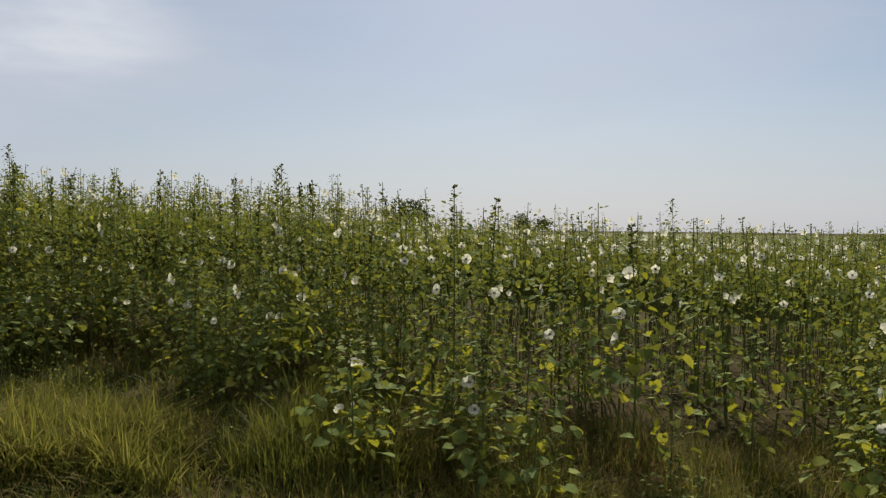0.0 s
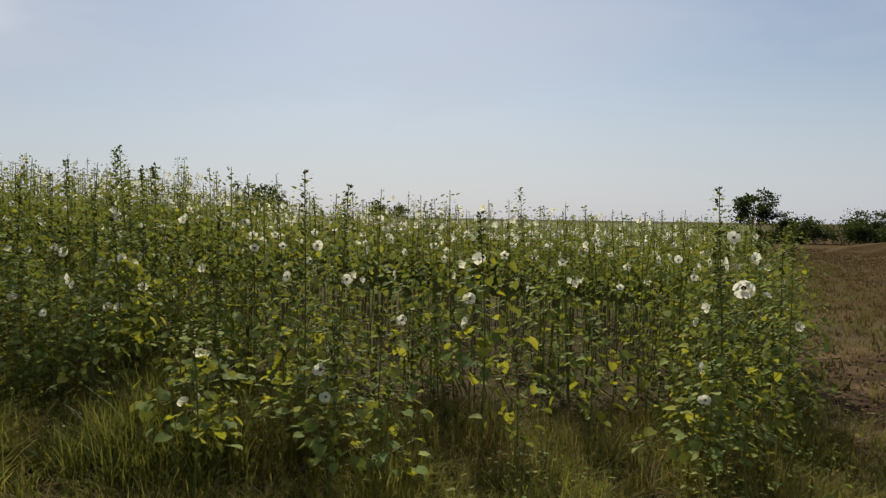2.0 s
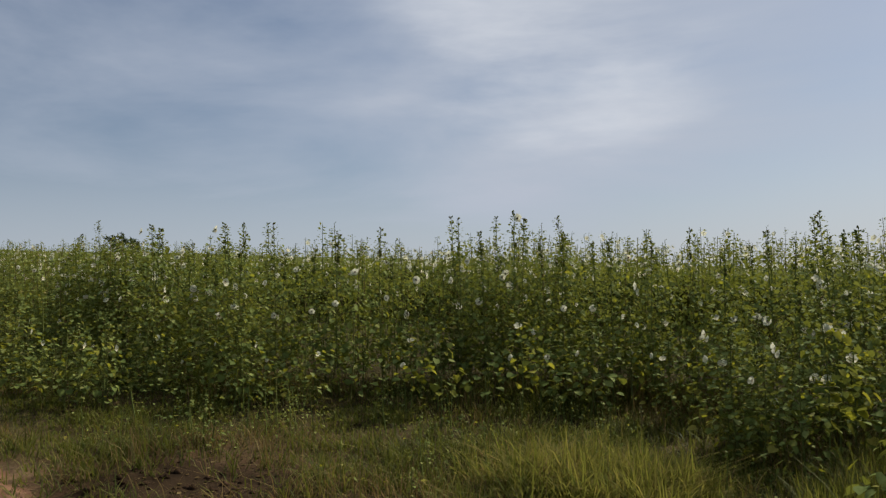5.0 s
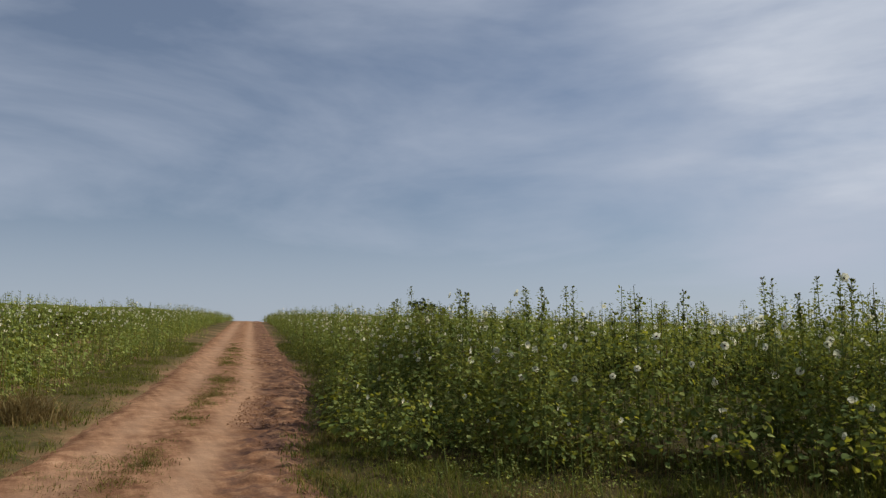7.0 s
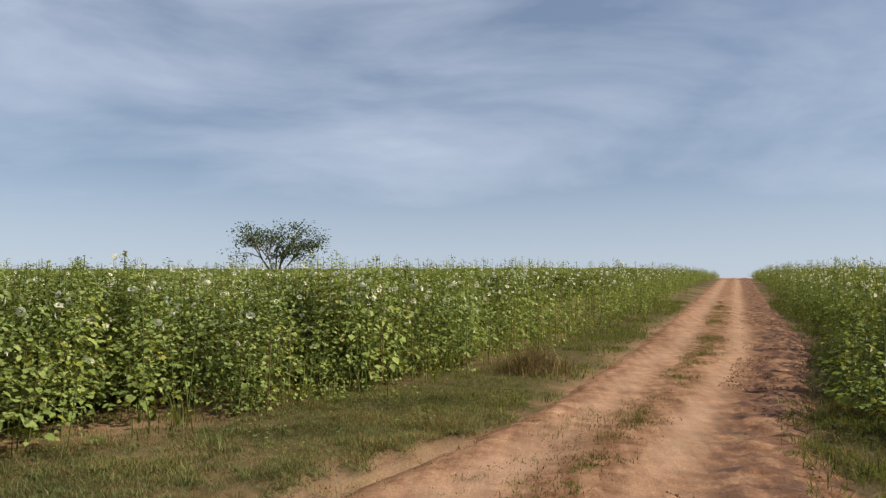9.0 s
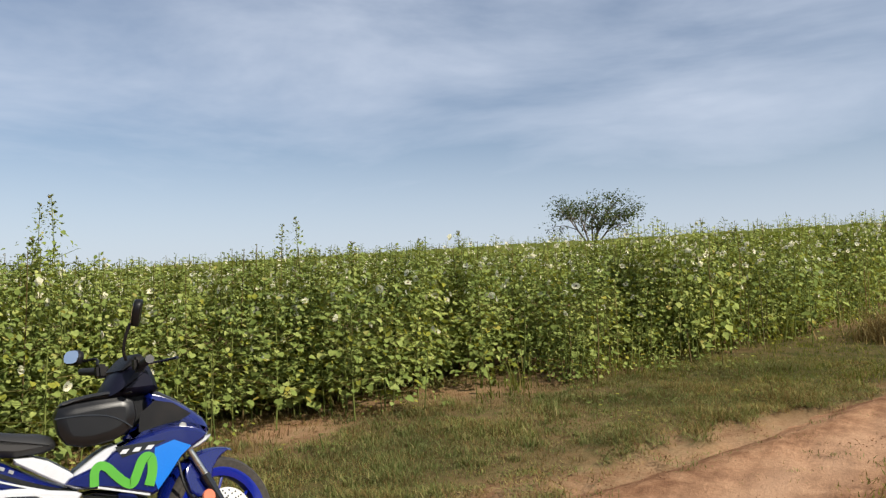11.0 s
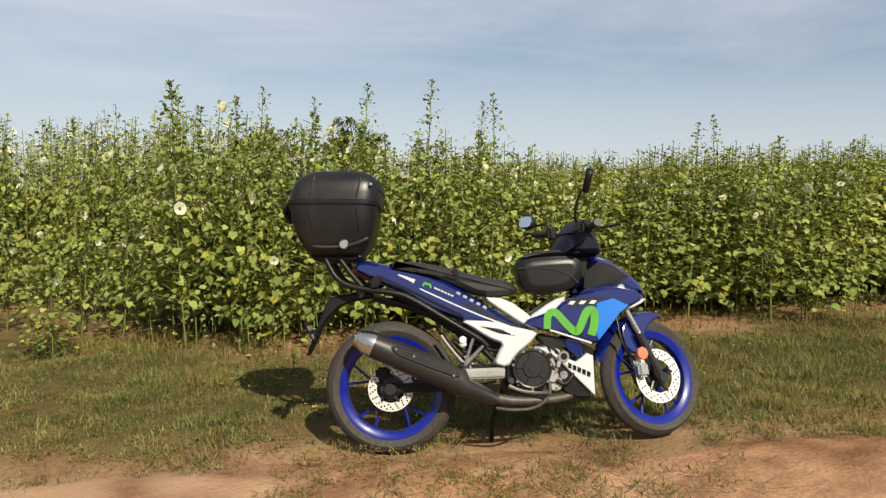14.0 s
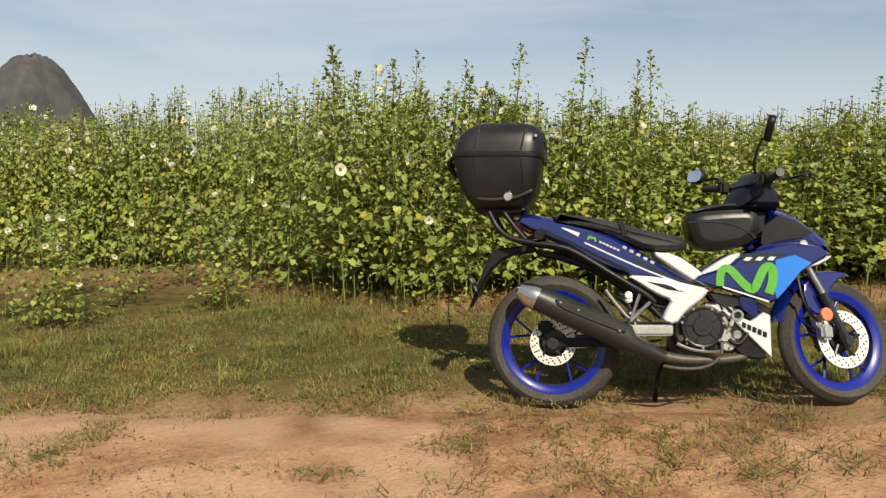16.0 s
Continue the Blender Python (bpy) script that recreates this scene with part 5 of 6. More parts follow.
def make_wheel(r, rim_r, half, disc_r, disc_y, name):
    """A wheel about the origin: tyre, rim, spokes, brake disc, hub."""
    hub = tagged(new(name), "")
    tread = [(rim_r - .006, -half * .62), (rim_r + .012, -half * .86), (rim_r + .03, -half), (r - .022, -half * .82), (r - .006, -half * .45), (r, 0), (r - .006, half * .45), (r - .022, half * .82), (rim_r + .03, half), (rim_r + .012, half * .86), (rim_r - .006, half * .62)]
    bpart("tyre", lathe(tread, 72), TYRE, hub, "dusty black rubber tyre")
    rp = [(rim_r + .004, -half * .72), (rim_r + .004, -half * .60), (rim_r - .016, -half * .5), (rim_r - .02, 0), (rim_r - .016, half * .5), (rim_r + .004, half * .60), (rim_r + .004, half * .72), (rim_r - .012, half * .72), (rim_r - .036, half * .42), (rim_r - .038, 0), (rim_r - .036, -half * .42), (rim_r - .012, -half * .72)]
    bpart("rim", lathe(rp, 72), RIM_BLUE, hub, "bright blue cast rim")
    for k in range(5):
        a = 2 * math.pi * k / 5 + .3
        for s in (-1, 1):
            b = a + s * .23
            c, d = a + s * .06, b
            pts = [(.05 * math.cos(c), 0, .05 * math.sin(c)), (.11 * math.cos(a + s * .05), 0, .11 * math.sin(a + s * .05)), ((rim_r - .03) * math.cos(d), 0, (rim_r - .03) * math.sin(d))]
            bpart("spoke", rod(pts, [.013, .0065, .008], 6, False), RIM_BLUE, hub)
    bpart("hub", plus(disc(.055, -half, half, 24), disc(.03, -half * 1.7, half * 1.7, 16)), DARK_ALLOY, hub)
    inner = disc_r * .62
    rotor = bpart("brake_disc", lathe([(inner, disc_y), (disc_r, disc_y), (disc_r, disc_y - .004), (inner, disc_y - .004)], 64), ROTOR, hub, "drilled steel brake disc")
    for ring, count in ((.70, 14), (.80, 18), (.90, 22)):
        for k in range(count):
            a = 2 * math.pi * (k + ring * 3) / count
            bpart("drill_hole", disc(.0045, disc_y - .0046, disc_y - .0038, 8, (disc_r * ring * math.cos(a), 0, disc_r * ring * math.sin(a)), .0003), GLOSS_BLACK, rotor, smoothed=False)
    for k in range(5):
        a = 2 * math.pi * k / 5
        bpart("disc_arm", rod([(.04 * math.cos(a), disc_y - .002, .04 * math.sin(a)), (inner * 1.08 * math.cos(a + .25), disc_y - .002, inner * 1.08 * math.sin(a + .25))], .007, 6), DARK_ALLOY, rotor)
    return hub


rear = make_wheel(.322, .250, .062, .110, -.064, "rear_wheel")
rear.parent = bike
front = make_wheel(.282, .226, .045, .130, -.060, "front_wheel")
front.parent = bike
STEER = Matrix.Translation((1.272, 0, 0)) @ Matrix.Rotation(radians(25), 4, Vector((-.43, 0, .9)))
front.matrix_basis = STEER


def steered(geo):
    """Geometry given with the wheel straight ahead and the axle at the origin, turned with the bars."""
    return moved(geo, STEER)


# forks, caliper, front mudguard
for s in (-1, 1):
    bpart("fork_tube", steered(rod([(-.175, s * .088, .36), (-.095, s * .088, .20)], .0145, 12, False)), STEEL)
    bpart("fork_leg", steered(plus(rod([(-.10, s * .088, .205), (.005, s * .088, -.035)], .021, 12, False), disc(.024, -.02, .02, 16, (.0, s * .088, -.01)))), GLOSS_BLACK)
bpart("brake_caliper", steered(plus(block(-.135, -.075, -.105, -.05, -.005, .065, .012), block(-.15, -.12, -.095, -.06, .05, .10, .008))), ALLOY)
bpart("side_reflector", steered(disc(.030, -.128, -.112, 24, (-.118, 0, .105))), AMBER, label="round orange reflector on the fork")
bpart("brake_hose", steered(rod([(-.13, -.085, .07), (-.22, -.11, .14), (-.22, -.09, .32)], .006, 8)), BLACK)
guard = [(.300, -.055), (.318, -.035), (.325, 0), (.318, .035), (.300, .055), (.312, .04), (.318, 0), (.312, -.04)]
bpart("front_mudguard", steered(lathe(guard, 30, (0, 0, 0), (radians(74), radians(165)))), BLUE, label="glossy blue front mudguard")
for s in (-1, 1):
    bpart("mudguard_side", steered(slab([(-.16, .12), (-.185, .235), (-.12, .29), (-.02, .315), (.07, .30), (.0, .265), (-.045, .215), (-.07, .10)], .070 if s < 0 else -.052, .008, .006, -.052 if s < 0 else .070)), BLUE)

# body panels
bpart("tail_panel", slab([(-.13, .63), (.04, .59), (.18, .555), (.31, .50), (.47, .39), (.59, .31), (.71, .25), (.52, .275), (.35, .31), (.20, .375), (.08, .455), (.01, .485), (-.08, .53), (-.17, .575)], .105, .02, .04), BLUE, label="glossy blue tail panel with a white pinstripe")
seat = bpart("seat", slab([(.0, .605), (.10, .612), (.21, .595), (.32, .565), (.45, .525), (.60, .495), (.635, .46), (.62, .425), (.45, .422), (.31, .49), (.18, .545), (.05, .58)], .115, .03, .05), VINYL, label="black vinyl saddle")
bpart("seat_strap", plus(ribbon([(.33, .575), (.345, .50)], .018, -.116, .004)), BLACK, seat)
for s in (-1, 1):
    bpart("upper_side_panel", slab([(.45, .425), (.57, .415), (.70, .315), (.725, .25), (.66, .275), (.58, .33)], .112 if s < 0 else -.06, .01, .014, -.06 if s < 0 else .112), WHITE, label="white side panel")
    bpart("lower_side_panel", slab([(.34, .320), (.50, .307), (.59, .279), (.72, .250), (.69, .205), (.61, .145), (.565, .080), (.495, .105), (.525, .165), (.545, .198), (.49, .218), (.42, .262)], .128 if s < 0 else -.07, .012, .018, -.07 if s < 0 else .128), WHITE, label="white side panel")
    bpart("panel_slot", slab([(.44, .286), (.55, .268), (.605, .236), (.53, .248)], .131 if s < 0 else -.12, .004, .002, -.12 if s < 0 else .131, 0), GLOSS_BLACK)
    bpart("tunnel_panel", slab([(.66, .31), (.80, .40), (.87, .415), (.82, .355), (.71, .285)], .118 if s < 0 else -.05, .01, .014, -.05 if s < 0 else .118), WHITE, label="white panel under the front bag")
    shield = bpart("leg_shield", slab([(.63, .298), (.80, .352), (.84, .39), (.96, .435), (1.08, .455), (1.19, .43), (1.235, .39), (1.12, .33), (1.06, .26), (.99, .175), (.93, .20), (.80, .245), (.70, .258)], .142 if s < 0 else -.075, .014, .022, -.075 if s < 0 else .142), BLUE, label="glossy blue leg shield with a green emblem")
    y = -.1425 if s < 0 else .145
    bpart("light_blue_panel", plate([(1.0, .375), (1.08, .395), (1.15, .358), (1.105, .325), (1.05, .257), (1.0, .20), (.985, .25)], y), SKY_BLUE, shield)
    bpart("green_emblem", ribbon([(.757, .262), (.762, .335), (.80, .345), (.845, .285), (.885, .245), (.905, .245), (.925, .29), (.95, .345), (.985, .345), (.985, .28), (.965, .225)], (.034, .040), y - .003), GREEN, shield, "wavy green emblem without lettering")
    for k in range(3):
        bpart("white_mark", plate([(.86 + k * .05, .375), (.875 + k * .05, .39), (.90 + k * .05, .388), (.885 + k * .05, .372)], y - .003), WHITE, shield)
    bpart("dark_inlay", plate([(.845, .405), (.96, .405), (1.05, .40), (.96, .372), (.87, .358)], y - .0005), GLOSS_BLACK, shield)
    bpart("white_stripe", ribbon([(.77, .257), (.86, .225), (.965, .188)], .008, y - .003), WHITE, shield)
    bpart("radiator_cowl", slab([(.70, .245), (.98, .175), (.985, .09), (.95, .13), (.84, .175), (.80, .135), (.745, .175)], .105 if s < 0 else -.06, .008, .012, -.06 if s < 0 else .105), GLOSS_BLACK)
    bpart("blue_fin", slab([(.84, .22), (.925, .20), (.925, .10), (.89, .13), (.85, .16)], .116 if s < 0 else -.10, .005, .006, -.10 if s < 0 else .116), BLUE)
    belly = bpart("belly_panel", slab([(.76, .155), (.89, .10), (.945, .14), (.975, .125), (.975, -.065), (.89, .02), (.80, .115)], .124 if s < 0 else -.09, .006, .01, -.09 if s < 0 else .124, 0), WHITE, label="white belly panel with a dark maker's mark")
    for k in range(5):
        bpart("letter_bar", plate([(.853 + k * .022, .098 - k * .0105), (.869 + k * .022, .0905 - k * .0105), (.866 + k * .022, .068 - k * .0105), (.850 + k * .022, .0755 - k * .0105)], -.125 if s < 0 else .127), GLOSS_BLACK, belly)
    bpart("belly_pan", slab([(.80, .115), (.88, .03), (.972, -.065), (.91, -.08), (.83, -.055), (.79, .02)], .118 if s < 0 else -.06, .012, .018, -.06 if s < 0 else .118), BLACK)
for k in range(6):
    bpart("tail_letter_bar", ribbon([(.228 + k * .016, .478 - k * .0078), (.239 + k * .016, .4725 - k * .0078)], .008, -.107), WHITE)
for k in range(5):
    bpart("tail_letter_bar", ribbon([(.335 + k * .031, .452 - k * .018), (.352 + k * .031, .4425 - k * .018)], .013, -.107), ALLOY)
bpart("green_mark", ribbon([(.175, .488), (.185, .508), (.195, .492), (.207, .50), (.212, .478)], .009, -.107), GREEN)
# bright highlight on the curved tail panel, laid on as a white band
bpart("highlight_slash", ribbon([(.055, .548), (.09, .534), (.135, .512)], (.003, .020), -.1065), WHITE)
bpart("tail_shade_line", ribbon([(-.05, .548), (.10, .475), (.24, .398), (.36, .335)], (.010, .016), -.1062), NAVY)
bpart("white_pinstripe", ribbon([(.16, .475), (.42, .345), (.66, .248)], .007, -.107), WHITE)
bpart("black_stripe", ribbon([(.38, .395), (.55, .30), (.69, .247)], (.014, .024), -.1062), GLOSS_BLACK)

cowl = bpart("front_cowl", slab([(.985, .615), (1.07, .585), (1.16, .525), (1.235, .455), (1.25, .39), (1.19, .40), (1.10, .445), (.97, .435), (.87, .415), (.94, .48), (.985, .52)], .115, .035, .055), BLUE, label="blue front cowl with a black centre")
for s in (-1, 1):
    y = -.1165 if s < 0 else .119
    bpart("cowl_inlay", plate([(.955, .525), (1.02, .572), (1.09, .552), (1.165, .495), (1.12, .472), (1.04, .465), (.945, .447), (.95, .49)], y), BLACK, cowl)
    bpart("round_badge", disc(.017, y - .004, y, 20, (1.125, 0, .445)), ALLOY, cowl)
    bpart("cowl_letter_bar", ribbon([(1.055, .575), (1.125, .53)], .012, y + .032 if s < 0 else y - .03), WHITE, cowl)
    bpart("headlight", slab([(1.09, .335), (1.14, .362), (1.245, .395), (1.235, .37), (1.17, .338)], .120 if s < 0 else -.02, .008, .02, -.02 if s < 0 else .120), LAMP, label="silvery headlight lens")
bpart("screen", slab([(1.0, .615), (1.03, .62), (1.13, .555), (1.215, .475), (1.20, .465), (1.10, .535)], .075, .02, .03), GLOSS_BLACK)
bpart("steering_column", plus(rod([(1.12, 0, .36), (.95, 0, .70)], .032, 12, False), block(.90, 1.06, -.055, .055, .42, .60, .02)), BLACK)

# bars, mirrors, bag
cock = bpart("handlebar_cover", moved(slab([(-.20, .60), (-.17, .66), (-.11, .735), (-.05, .77), (.0, .745), (.035, .66), (.04, .60)], .10, .04, .06), Matrix.Translation((.99, 0, .0)) @ Matrix.Rotation(radians(20), 4, "Z")), NAVY, label="dark blue and black handlebar cover")
bpart("instrument_panel", moved(slab([(-.15, .70), (-.06, .785), (-.02, .775), (-.02, .74)], .085, .015, .02), Matrix.Translation((.99, 0, 0)) @ Matrix.Rotation(radians(20), 4, "Z")), BLACK, cock)
BARS = Matrix.Translation((.955, 0, 0)) @ Matrix.Rotation(radians(20), 4, "Z")
for s in (-1, 1):
    bpart("handlebar", moved(rod([(-.02, 0, .70), (-.02, s * .12, .72), (-.055, s * .20, .735)], .012, 10), BARS), BLACK)
    bpart("grip", moved(rod([(-.05, s * .19, .733), (-.085, s * .32, .745)], .018, 12, False), BARS), VINYL)
    bpart("switch_box", moved(block(-.085, -.03, s * .175 - .022, s * .175 + .022, .70, .765, .012), BARS), BLACK)
    bpart("brake_lever", moved(rod([(-.01, s * .16, .735), (.045, s * .19, .735), (.05, s * .30, .74)], .006, 8), BARS), GLOSS_BLACK)
for s, stem_pts, centre, face in ((-1, [(.905, -.235, .755), (.893, -.26, .79), (.905, -.285, .855), (.925, -.30, .90)], (.944, -.305, .945), (-.93, .22, .27)),
                                  (1, [(.83, .20, .76), (.84, .27, .80), (.78, .33, .795)], (.735, .35, .818), (-.93, -.60, .34))):
    bpart("mirror_stem", rod(stem_pts, .0065, 8), BLACK)
    q = Vector(face).normalized().to_track_quat("-Y", "Z").to_matrix().to_4x4()
    place = Matrix.Translation(centre) @ q @ (Matrix.Rotation(radians(8 if s > 0 else 24), 4, "Y"))
    hex_out = [(-.062, .0), (-.05, .034), (.035, .042), (.06, .012), (.05, -.03), (-.04, -.036)]
    if s < 0:
        hex_out = [(z * .95, x * 1.0) for x, z in hex_out]
    head = bpart("mirror_head", moved(slab(hex_out, .004, .006, .008, .026), place), BLACK)
    bpart("mirror_glass", moved(plate(shrink(rounded(hex_out, .22, 1), .005), -.0045, .001), place), MIRROR, head)
bag = tagged(new("handlebar_bag"), "black hard-sided bag strapped under the handlebar", "bag")
bag.matrix_world = bike.matrix_world.copy()
bpart("bag_body", slab([(.622, .595), (.735, .612), (.935, .612), (.945, .49), (.87, .435), (.74, .418), (.648, .45)], .135, .02, .03, None, 1, .045), CASE_BLACK, bag)
bpart("bag_lid", slab([(.640, .598), (.735, .611), (.935, .611), (.930, .632), (.80, .640), (.68, .624)], .126, .012, .02), VINYL, bag)
bpart("piping", ribbon([(.63, .555), (.74, .555), (.83, .54), (.89, .505), (.92, .475)], .005, -.136), GLOSS_BLACK, bag)

# engine, exhaust, frame
eng = bpart("engine_block", plus(block(.54, .84, -.10, .10, -.05, .13, .02), block(.74, .90, -.075, .075, .0, .13, .02)), DARK_ALLOY)
bpart("clutch_cover", plus(disc(.088, -.150, -.09, 40, (.678, 0, .075), .012), disc(.045, -.158, -.145, 30, (.678, 0, .08), .004)), DARK_ALLOY, eng)
for k in range(7):
    a = 2 * math.pi * k / 7 + .2
    bpart("cover_bolt", disc(.007, -.152, -.135, 8, (.678 + .092 * math.cos(a), 0, .075 + .092 * math.sin(a)), .002), STEEL, eng)
for k in range(5):
    a = 2 * math.pi * k / 5 + .5
    bpart("cover_rib", rod([(.678 + .045 * math.cos(a), -.152, .078 + .045 * math.sin(a)), (.678 + .078 * math.cos(a), -.150, .076 + .078 * math.sin(a))], .004, 6), DARK_ALLOY, eng)
bpart("cover_ring", lathe([(.080, -.146), (.088, -.150), (.093, -.146), (.090, -.138), (.082, -.138)], 40, (.678, 0, .075)), DARK_ALLOY, eng)
bpart("cover_badge", disc(.020, -.1605, -.157, 24, (.678, 0, .08), .001), DARK_ALLOY, eng)
bpart("oil_filler", disc(.014, -.150, -.10, 14, (.765, 0, .135), .003), GLOSS_BLACK, eng)
bpart("water_pump", plus(disc(.030, -.135, -.09, 24, (.775, 0, .035), .006), rod([(.775, -.125, .035), (.80, -.13, .075), (.815, -.12, .115)], .010, 8)), ALLOY, eng)
bpart("pump_hose", rod([(.79, -.125, .02), (.83, -.13, -.01), (.87, -.12, .03), (.89, -.10, .09)], .011, 10), BLACK, eng)
bpart("gear_case", slab([(.545, .02), (.56, .115), (.60, .135), (.62, .06), (.61, -.02), (.57, -.035)], .122, .01, .014, -.09), BLACK, eng)
for bx, bz in ((.56, .10), (.60, .12), (.575, -.01), (.61, .0), (.735, -.03), (.795, -.02), (.84, .085)):
    bpart("case_bolt", disc(.0065, -.128, -.10, 8, (bx, 0, bz), .0015), STEEL, eng)
bpart("brake_pedal", rod([(.565, -.135, .0), (.62, -.150, -.025), (.70, -.165, -.035), (.745, -.185, -.03)], [.009, .008, .007, .010], 8), STEEL)
bpart("spark_lead", rod([(.84, -.09, .10), (.80, -.115, .16), (.74, -.11, .19), (.69, -.09, .18)], .005, 8), BLACK)
bpart("cylinder_head", plus(block(.78, .88, -.085, .05, .02, .12, .012), disc(.035, -.12, -.07, 20, (.79, 0, .0)), disc(.022, -.118, -.08, 16, (.83, 0, .04))), ALLOY, eng)
bpart("coolant_pipe", rod([(.70, -.10, .17), (.745, -.115, .165), (.775, -.11, .11), (.80, -.10, .06)], .013, 10), ALLOY)
bpart("oil_filter_ring", lathe([(.016, -.135), (.026, -.135), (.026, -.115), (.016, -.115)], 24, (.832, 0, .128)), STEEL)
bpart("oil_filter_core", disc(.017, -.128, -.10, 20, (.832, 0, .128)), GLOSS_BLACK)
for k in range(4):
    bpart("cooling_fin", slab([(.735 + k * .03, .19 - k * .012), (.755 + k * .03, .185 - k * .012), (.775 + k * .03, .13 - k * .012), (.765 + k * .03, .12 - k * .012)], .11, .002, .004, -.07, 0), ALLOY)
bpart("exhaust_pipe", rod([(.86, -.06, .02), (.90, -.09, -.05), (.80, -.11, -.075), (.60, -.135, -.075), (.50, -.15, -.055), (.40, -.165, -.005)], [.017, .017, .019, .021, .026, .038], 14), BURNT, label="heat-stained exhaust pipe")
bpart("kick_guard", rod([(.755, -.155, .01), (.755, -.165, -.05), (.69, -.17, -.105), (.58, -.165, -.112), (.50, -.15, -.10)], .0085, 10), BURNT)
muff = bpart("muffler", rod([(.505, -.155, -.06), (.36, -.175, .005), (.33, -.178, .035), (.15, -.182, .12), (-.07, -.185, .222)], [.028, .045, .066, .066, .060], 20, False), EXHAUST, label="dark muffler with a steel end cap")
bpart("end_cap", rod([(-.062, -.185, .218), (-.10, -.185, .236), (-.148, -.186, .262)], [.061, .058, .034], 20, False), STEEL, muff)
bpart("outlet", rod([(-.14, -.186, .255), (-.155, -.186, .264)], .02, 14, False), GLOSS_BLACK, muff)
bpart("heat_shield", slab([(.02, .222), (.13, .185), (.26, .125), (.335, .078), (.33, .055), (.18, .11), (.03, .178)], .252, .006, .01, -.225), EXHAUST, muff)
for xx, zz in ((.045, .20), (.125, .165), (.305, .07)):
    bpart("shield_bolt", disc(.006, -.256, -.248, 8, (xx, 0, zz), .001), STEEL, muff)
for s in (-1, 1):
    bpart("swingarm_end", block(.0, .34, s * .085 - .014, s * .085 + .014, -.02, .025, .008), BLACK)
    bpart("swingarm", plus(block(.30, .56, s * .10 - .018, s * .10 + .018, .035, .085, .01)), ALLOY)
    bpart("frame_tube", rod([(.02, s * .085, .46), (.22, s * .09, .36), (.38, s * .10, .25), (.50, s * .10, .12)], .014, 10), BLACK)
    rack = bpart("rack_rail", rod([(-.29, s * .115, .635), (-.235, s * .125, .525), (-.13, s * .135, .485), (.04, s * .138, .462), (.12, s * .138, .43), (.31, s * .135, .305), (.44, s * .13, .225), (.47, s * .125, .19)], .0142, 10), BLACK, label="black tubular luggage rack rail")
    bpart("rack_strut", rod([(-.225, s * .115, .64), (-.17, s * .12, .56), (-.115, s * .13, .495)], .0132, 10), BLACK, rack)
    bpart("footpeg_bracket", plus(rod([(.46, s * .125, .20), (.36, s * .13, .105)], .0095, 8), rod([(.36, s * .13, .105), (.29, s * .13, .19), (.25, s * .125, .25)], .0095, 8), rod([(.36, s * .13, .105), (.41, s * .125, .24)], .008, 8)), STEEL if s < 0 else BLACK)
    bpart("passenger_peg", rod([(.35, s * .13, .11), (.345, s * .21, .115)], .011, 10, False), BLACK)
    bpart("rider_peg", rod([(.57, s * .10, .03), (.57, s * .24, .035)], .013, 10, False), VINYL)
    bpart("rear_indicator", plus(rod([(-.10, s * .06, .51), (-.06, s * .15, .515)], .008, 8, False), disc(.026, -.012, .012, 18, (-.05, s * .155, .515))), BLACK)
spring = []
for k in range(61):
    a = 2 * math.pi * 7 * k / 60
    f = k / 60
    spring.append((.34 + .05 * f + .026 * math.cos(a), -.01 + .026 * math.sin(a), .27 - .2 * f))
shock = bpart("shock_absorber", rod([(.335, -.01, .29), (.395, -.01, .05)], .014, 10, False), STEEL)
bpart("coil_spring", rod(spring, .005, 6, False), WHITE, shock)
bpart("brake_reservoir", plus(disc(.018, -.02, .02, 16, (.355, -.115, .225)), block(.34, .372, -.13, -.10, .19, .235, .006)), WHITE)
bpart("rear_caliper", block(-.07, .0, -.085, -.045, .045, .105, .012), BLACK)
bpart("drive_chain", plus(ribbon([(.0, .065), (.25, .06), (.52, .07)], .012, .075, .01), ribbon([(.0, -.06), (.25, -.035), (.52, .0)], .012, .075, .01)), DARK_ALLOY)
bpart("sprocket", lathe([(.04, .07), (.075, .07), (.075, .076), (.04, .076)], 32), DARK_ALLOY)
bpart("inner_mudguard", slab([(-.09, .455), (.08, .425), (.24, .345), (.37, .255), (.45, .16), (.425, .145), (.34, .235), (.22, .32), (.07, .385), (-.06, .415)], .07, .01, .014), BLACK)
bpart("tail_light", slab([(-.185, .575), (-.13, .615), (-.06, .545), (-.09, .515)], .075, .015, .025), RED_LENS, label="dark red tail light")
bpart("rear_mudguard", slab([(-.10, .475), (-.24, .46), (-.295, .445), (-.33, .36), (-.408, .175), (-.394, .17), (-.312, .335), (-.22, .42), (-.05, .44)], .055, .01, .014), BLACK)
pl = bpart("number_plate", moved(slab([(-.085, -.06), (-.085, .06), (.085, .06), (.085, -.06)], .004, .004, .004, .002), Matrix.Translation((-.385, 0, .28)) @ Matrix.Rotation(radians(90), 4, "Z") @ Matrix.Rotation(radians(-27), 4, "X")), BLACK, label="dark number plate with plain bars")
for k in range(2):
    bpart("plate_bar", moved(block(-.06, .06, -.0075, -.004, .012 - k * .045, .036 - k * .045, .001), Matrix.Translation((-.385, 0, .28)) @ Matrix.Rotation(radians(90), 4, "Z") @ Matrix.Rotation(radians(-27), 4, "X")), ALLOY, pl)
bpart("side_stand", rod([(.56, .09, -.02), (.50, .17, -.20), (.49, .205, -.318)], [.013, .011, .012], 10, False), BLACK)
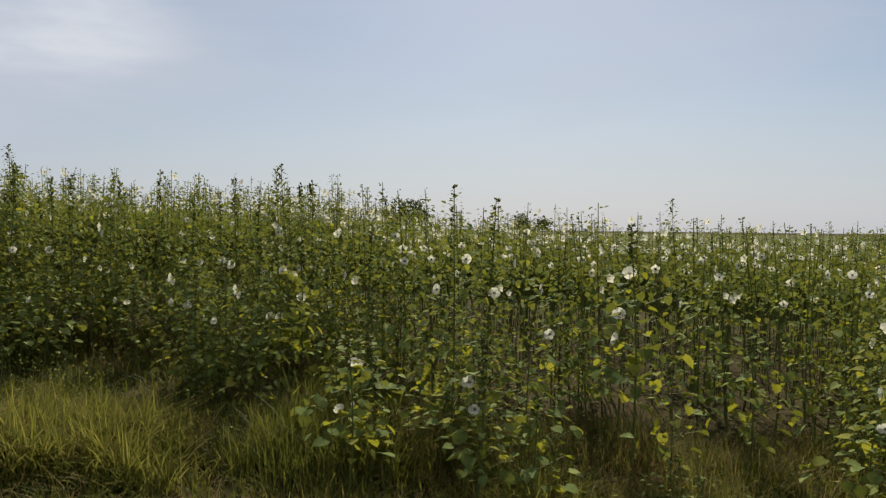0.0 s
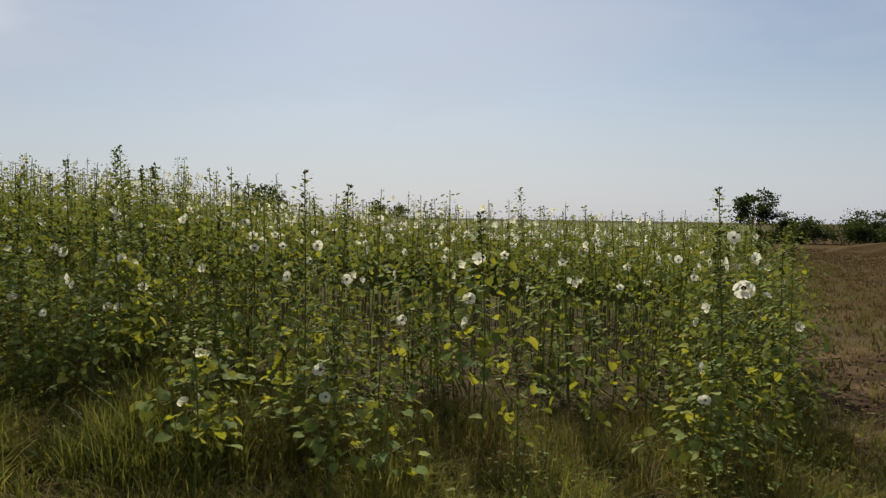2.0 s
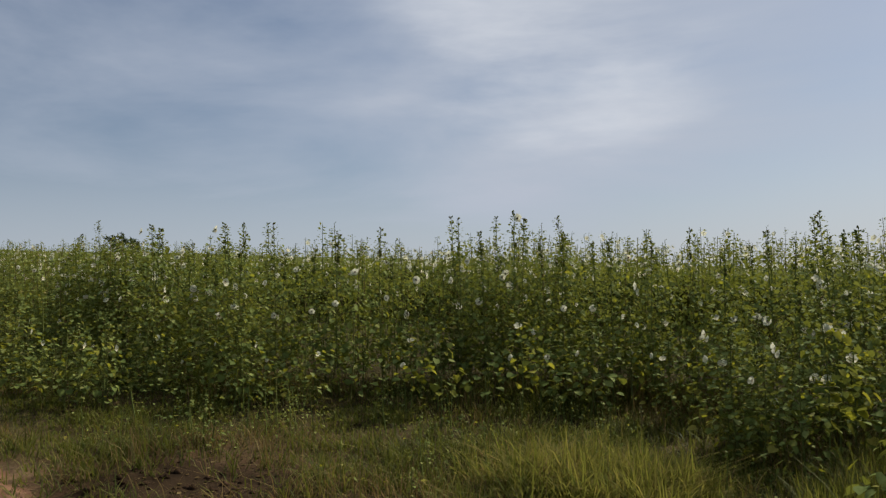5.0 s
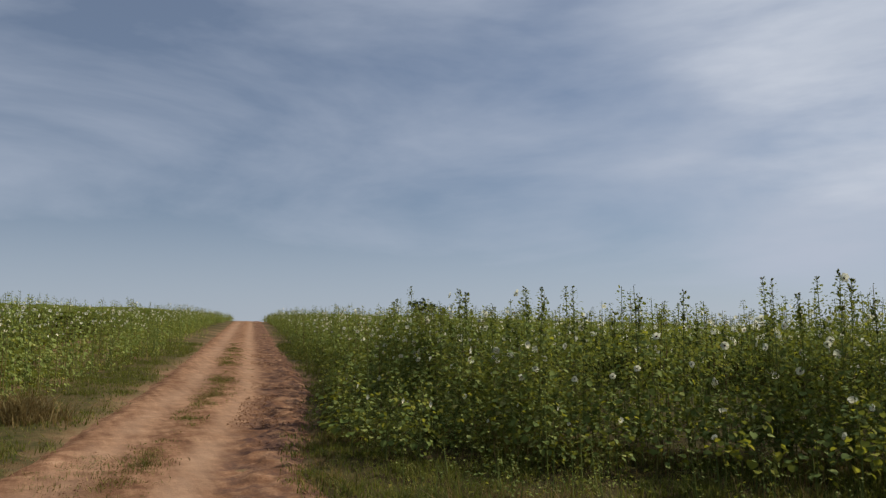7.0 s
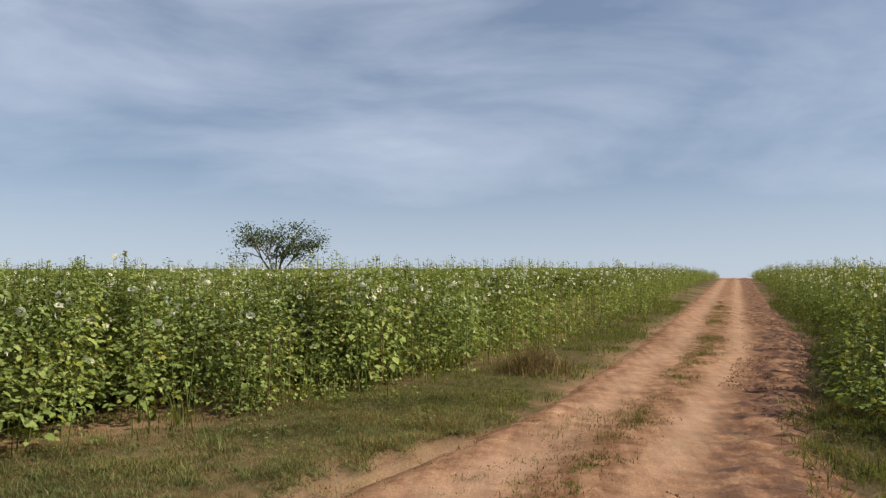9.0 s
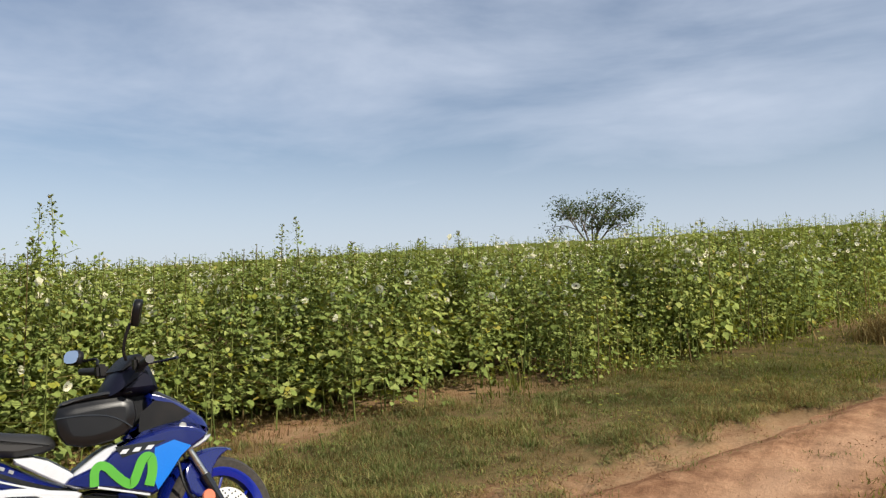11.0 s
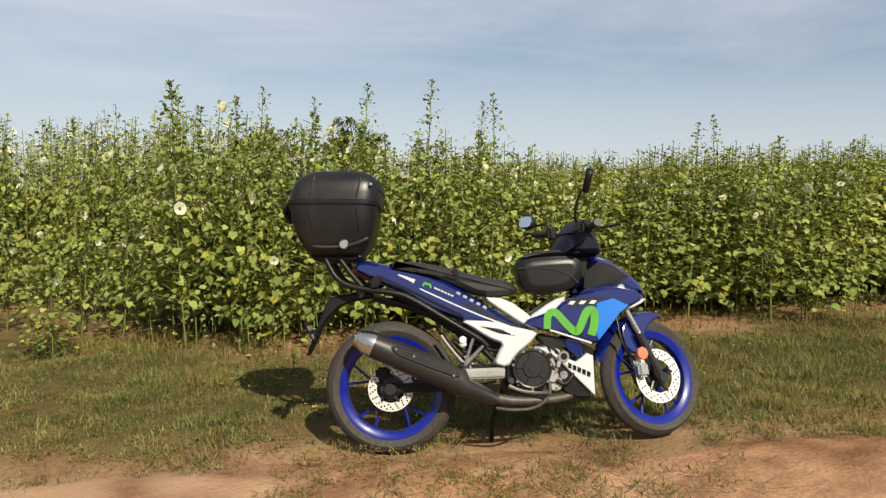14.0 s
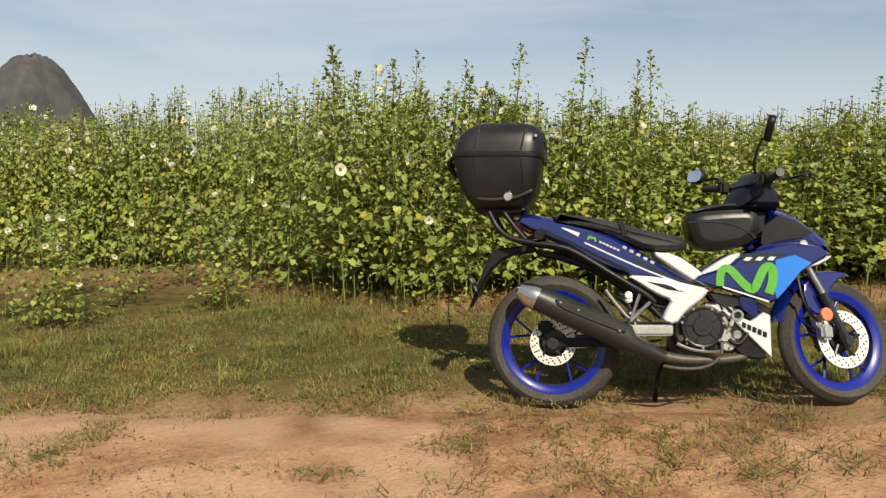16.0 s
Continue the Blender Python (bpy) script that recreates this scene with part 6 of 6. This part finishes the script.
for pts, rr in (([(.40, -.05, .30), (.42, -.08, .20), (.50, -.09, .16), (.56, -.09, .17)], .009), ([(.30, -.06, .22), (.36, -.10, .16), (.46, -.10, .10)], .007), ([(1.0, -.06, .60), (1.08, -.09, .45), (1.13, -.09, .30)], .006)):
    bpart("cable", rod(pts, rr, 8), BLACK)
bpart("battery_tray", block(.36, .56, -.07, .07, .16, .32, .02), BLACK)

# top box
top_box = tagged(new("top_box"), "large black plastic top box with a round badge, locked shut", "luggage box")
top_box.matrix_world = bike.matrix_world @ Matrix.Translation((0, 0, .022))


def loft(levels, segs=56, power=5.5, tilt=-.045, pivot=-.24):
    """A closed shell through rounded-rectangle sections (z, x0, x1, half width), sheared a little along x."""
    v, f = [], []
    for z, x0, x1, w in levels:
        for k in range(segs):
            a = 2 * math.pi * k / segs
            c, d = math.cos(a), math.sin(a)
            x = (x0 + x1) / 2 + (x1 - x0) / 2 * math.copysign(abs(c) ** (2 / power), c)
            v.append((x, w * math.copysign(abs(d) ** (2 / power), d), z + tilt * (x - pivot)))
    for k in range(len(levels) - 1):
        f += [(k * segs + i, k * segs + (i + 1) % segs, (k + 1) * segs + (i + 1) % segs, (k + 1) * segs + i) for i in range(segs)]
    return v, f + [tuple(range(segs)), tuple(range((len(levels) - 1) * segs, len(levels) * segs))]


SHELL = [(.620, -.33, -.15, .11), (.627, -.357, -.123, .138), (.648, -.384, -.096, .163), (.687, -.409, -.071, .183), (.738, -.431, -.052, .196), (.80, -.447, -.038, .206), (.874, -.457, -.029, .209)]
LID = [(.884, -.458, -.026, .211), (.93, -.450, -.020, .209), (.97, -.431, -.020, .201), (1.0, -.404, -.028, .187), (1.022, -.368, -.052, .166), (1.034, -.34, -.08, .145), (1.041, -.30, -.12, .11), (1.043, -.25, -.17, .06)]


def box_side(z, levels):
    return float(np.interp(z, [q[0] for q in levels], [q[3] for q in levels]))


bpart("lower_shell", loft(SHELL), CASE_BLACK, top_box)
bpart("lid", loft(LID), CASE_BLACK, top_box)
bpart("rim_band", loft([(.866, -.460, -.026, .210), (.868, -.464, -.022, .2145), (.876, -.465, -.021, .2155), (.888, -.464, -.020, .2155), (.891, -.460, -.024, .211)]), BLACK, top_box)
for xx in (-.345, -.125):
    bpart("lid_rib", rod([(xx + .03 * (z - .89) / .13, -box_side(z, LID) - .0005, z - .045 * (xx + .24)) for z in (.900, .93, .96, .99, 1.01)], .0042, 6), CASE_BLACK, top_box)
    bpart("shell_rib", rod([(xx + .02 * (.86 - z) / .2, -box_side(z, SHELL) - .0005, z - .045 * (xx + .24)) for z in (.855, .82, .78, .745)], .0042, 6), CASE_BLACK, top_box)
bpart("latch", block(-.030, -.010, -.045, .045, .845, .925, .006), BLACK, top_box)
bpart("latch_button", disc(.008, -.2135, -.195, 16, (-.052, 0, .955), .002), STEEL, top_box)
bpart("round_badge", disc(.022, -.199, -.16, 28, (-.19, 0, .676), .004), STEEL, top_box, "pale round badge")
bpart("base_plate", slab([(-.37, .635), (-.34, .602), (-.15, .596), (-.11, .61), (-.12, .635), (-.20, .65), (-.33, .652)], .125, .02, .02), BLACK, top_box)
bpart("base_trim", rod([(-.335, -.182, .672), (-.27, -.184, .664), (-.17, -.185, .668), (-.10, -.186, .690), (-.075, -.176, .705)], [.006, .008, .008, .008, .005], 8), VINYL, top_box)
for s in (-1, 1):
    bpart("carry_handle", rod([(-.43, s * .06, .90), (-.485, s * .06, .885), (-.495, s * .05, .845), (-.455, s * .05, .80)], .012, 8), BLACK, top_box)
bpart("carry_grip", rod([(-.49, -.06, .865), (-.49, .06, .865)], .014, 10, False), BLACK, top_box)
bpart("hinge", block(-.035, -.015, -.14, .14, .93, .985, .006), BLACK, top_box)
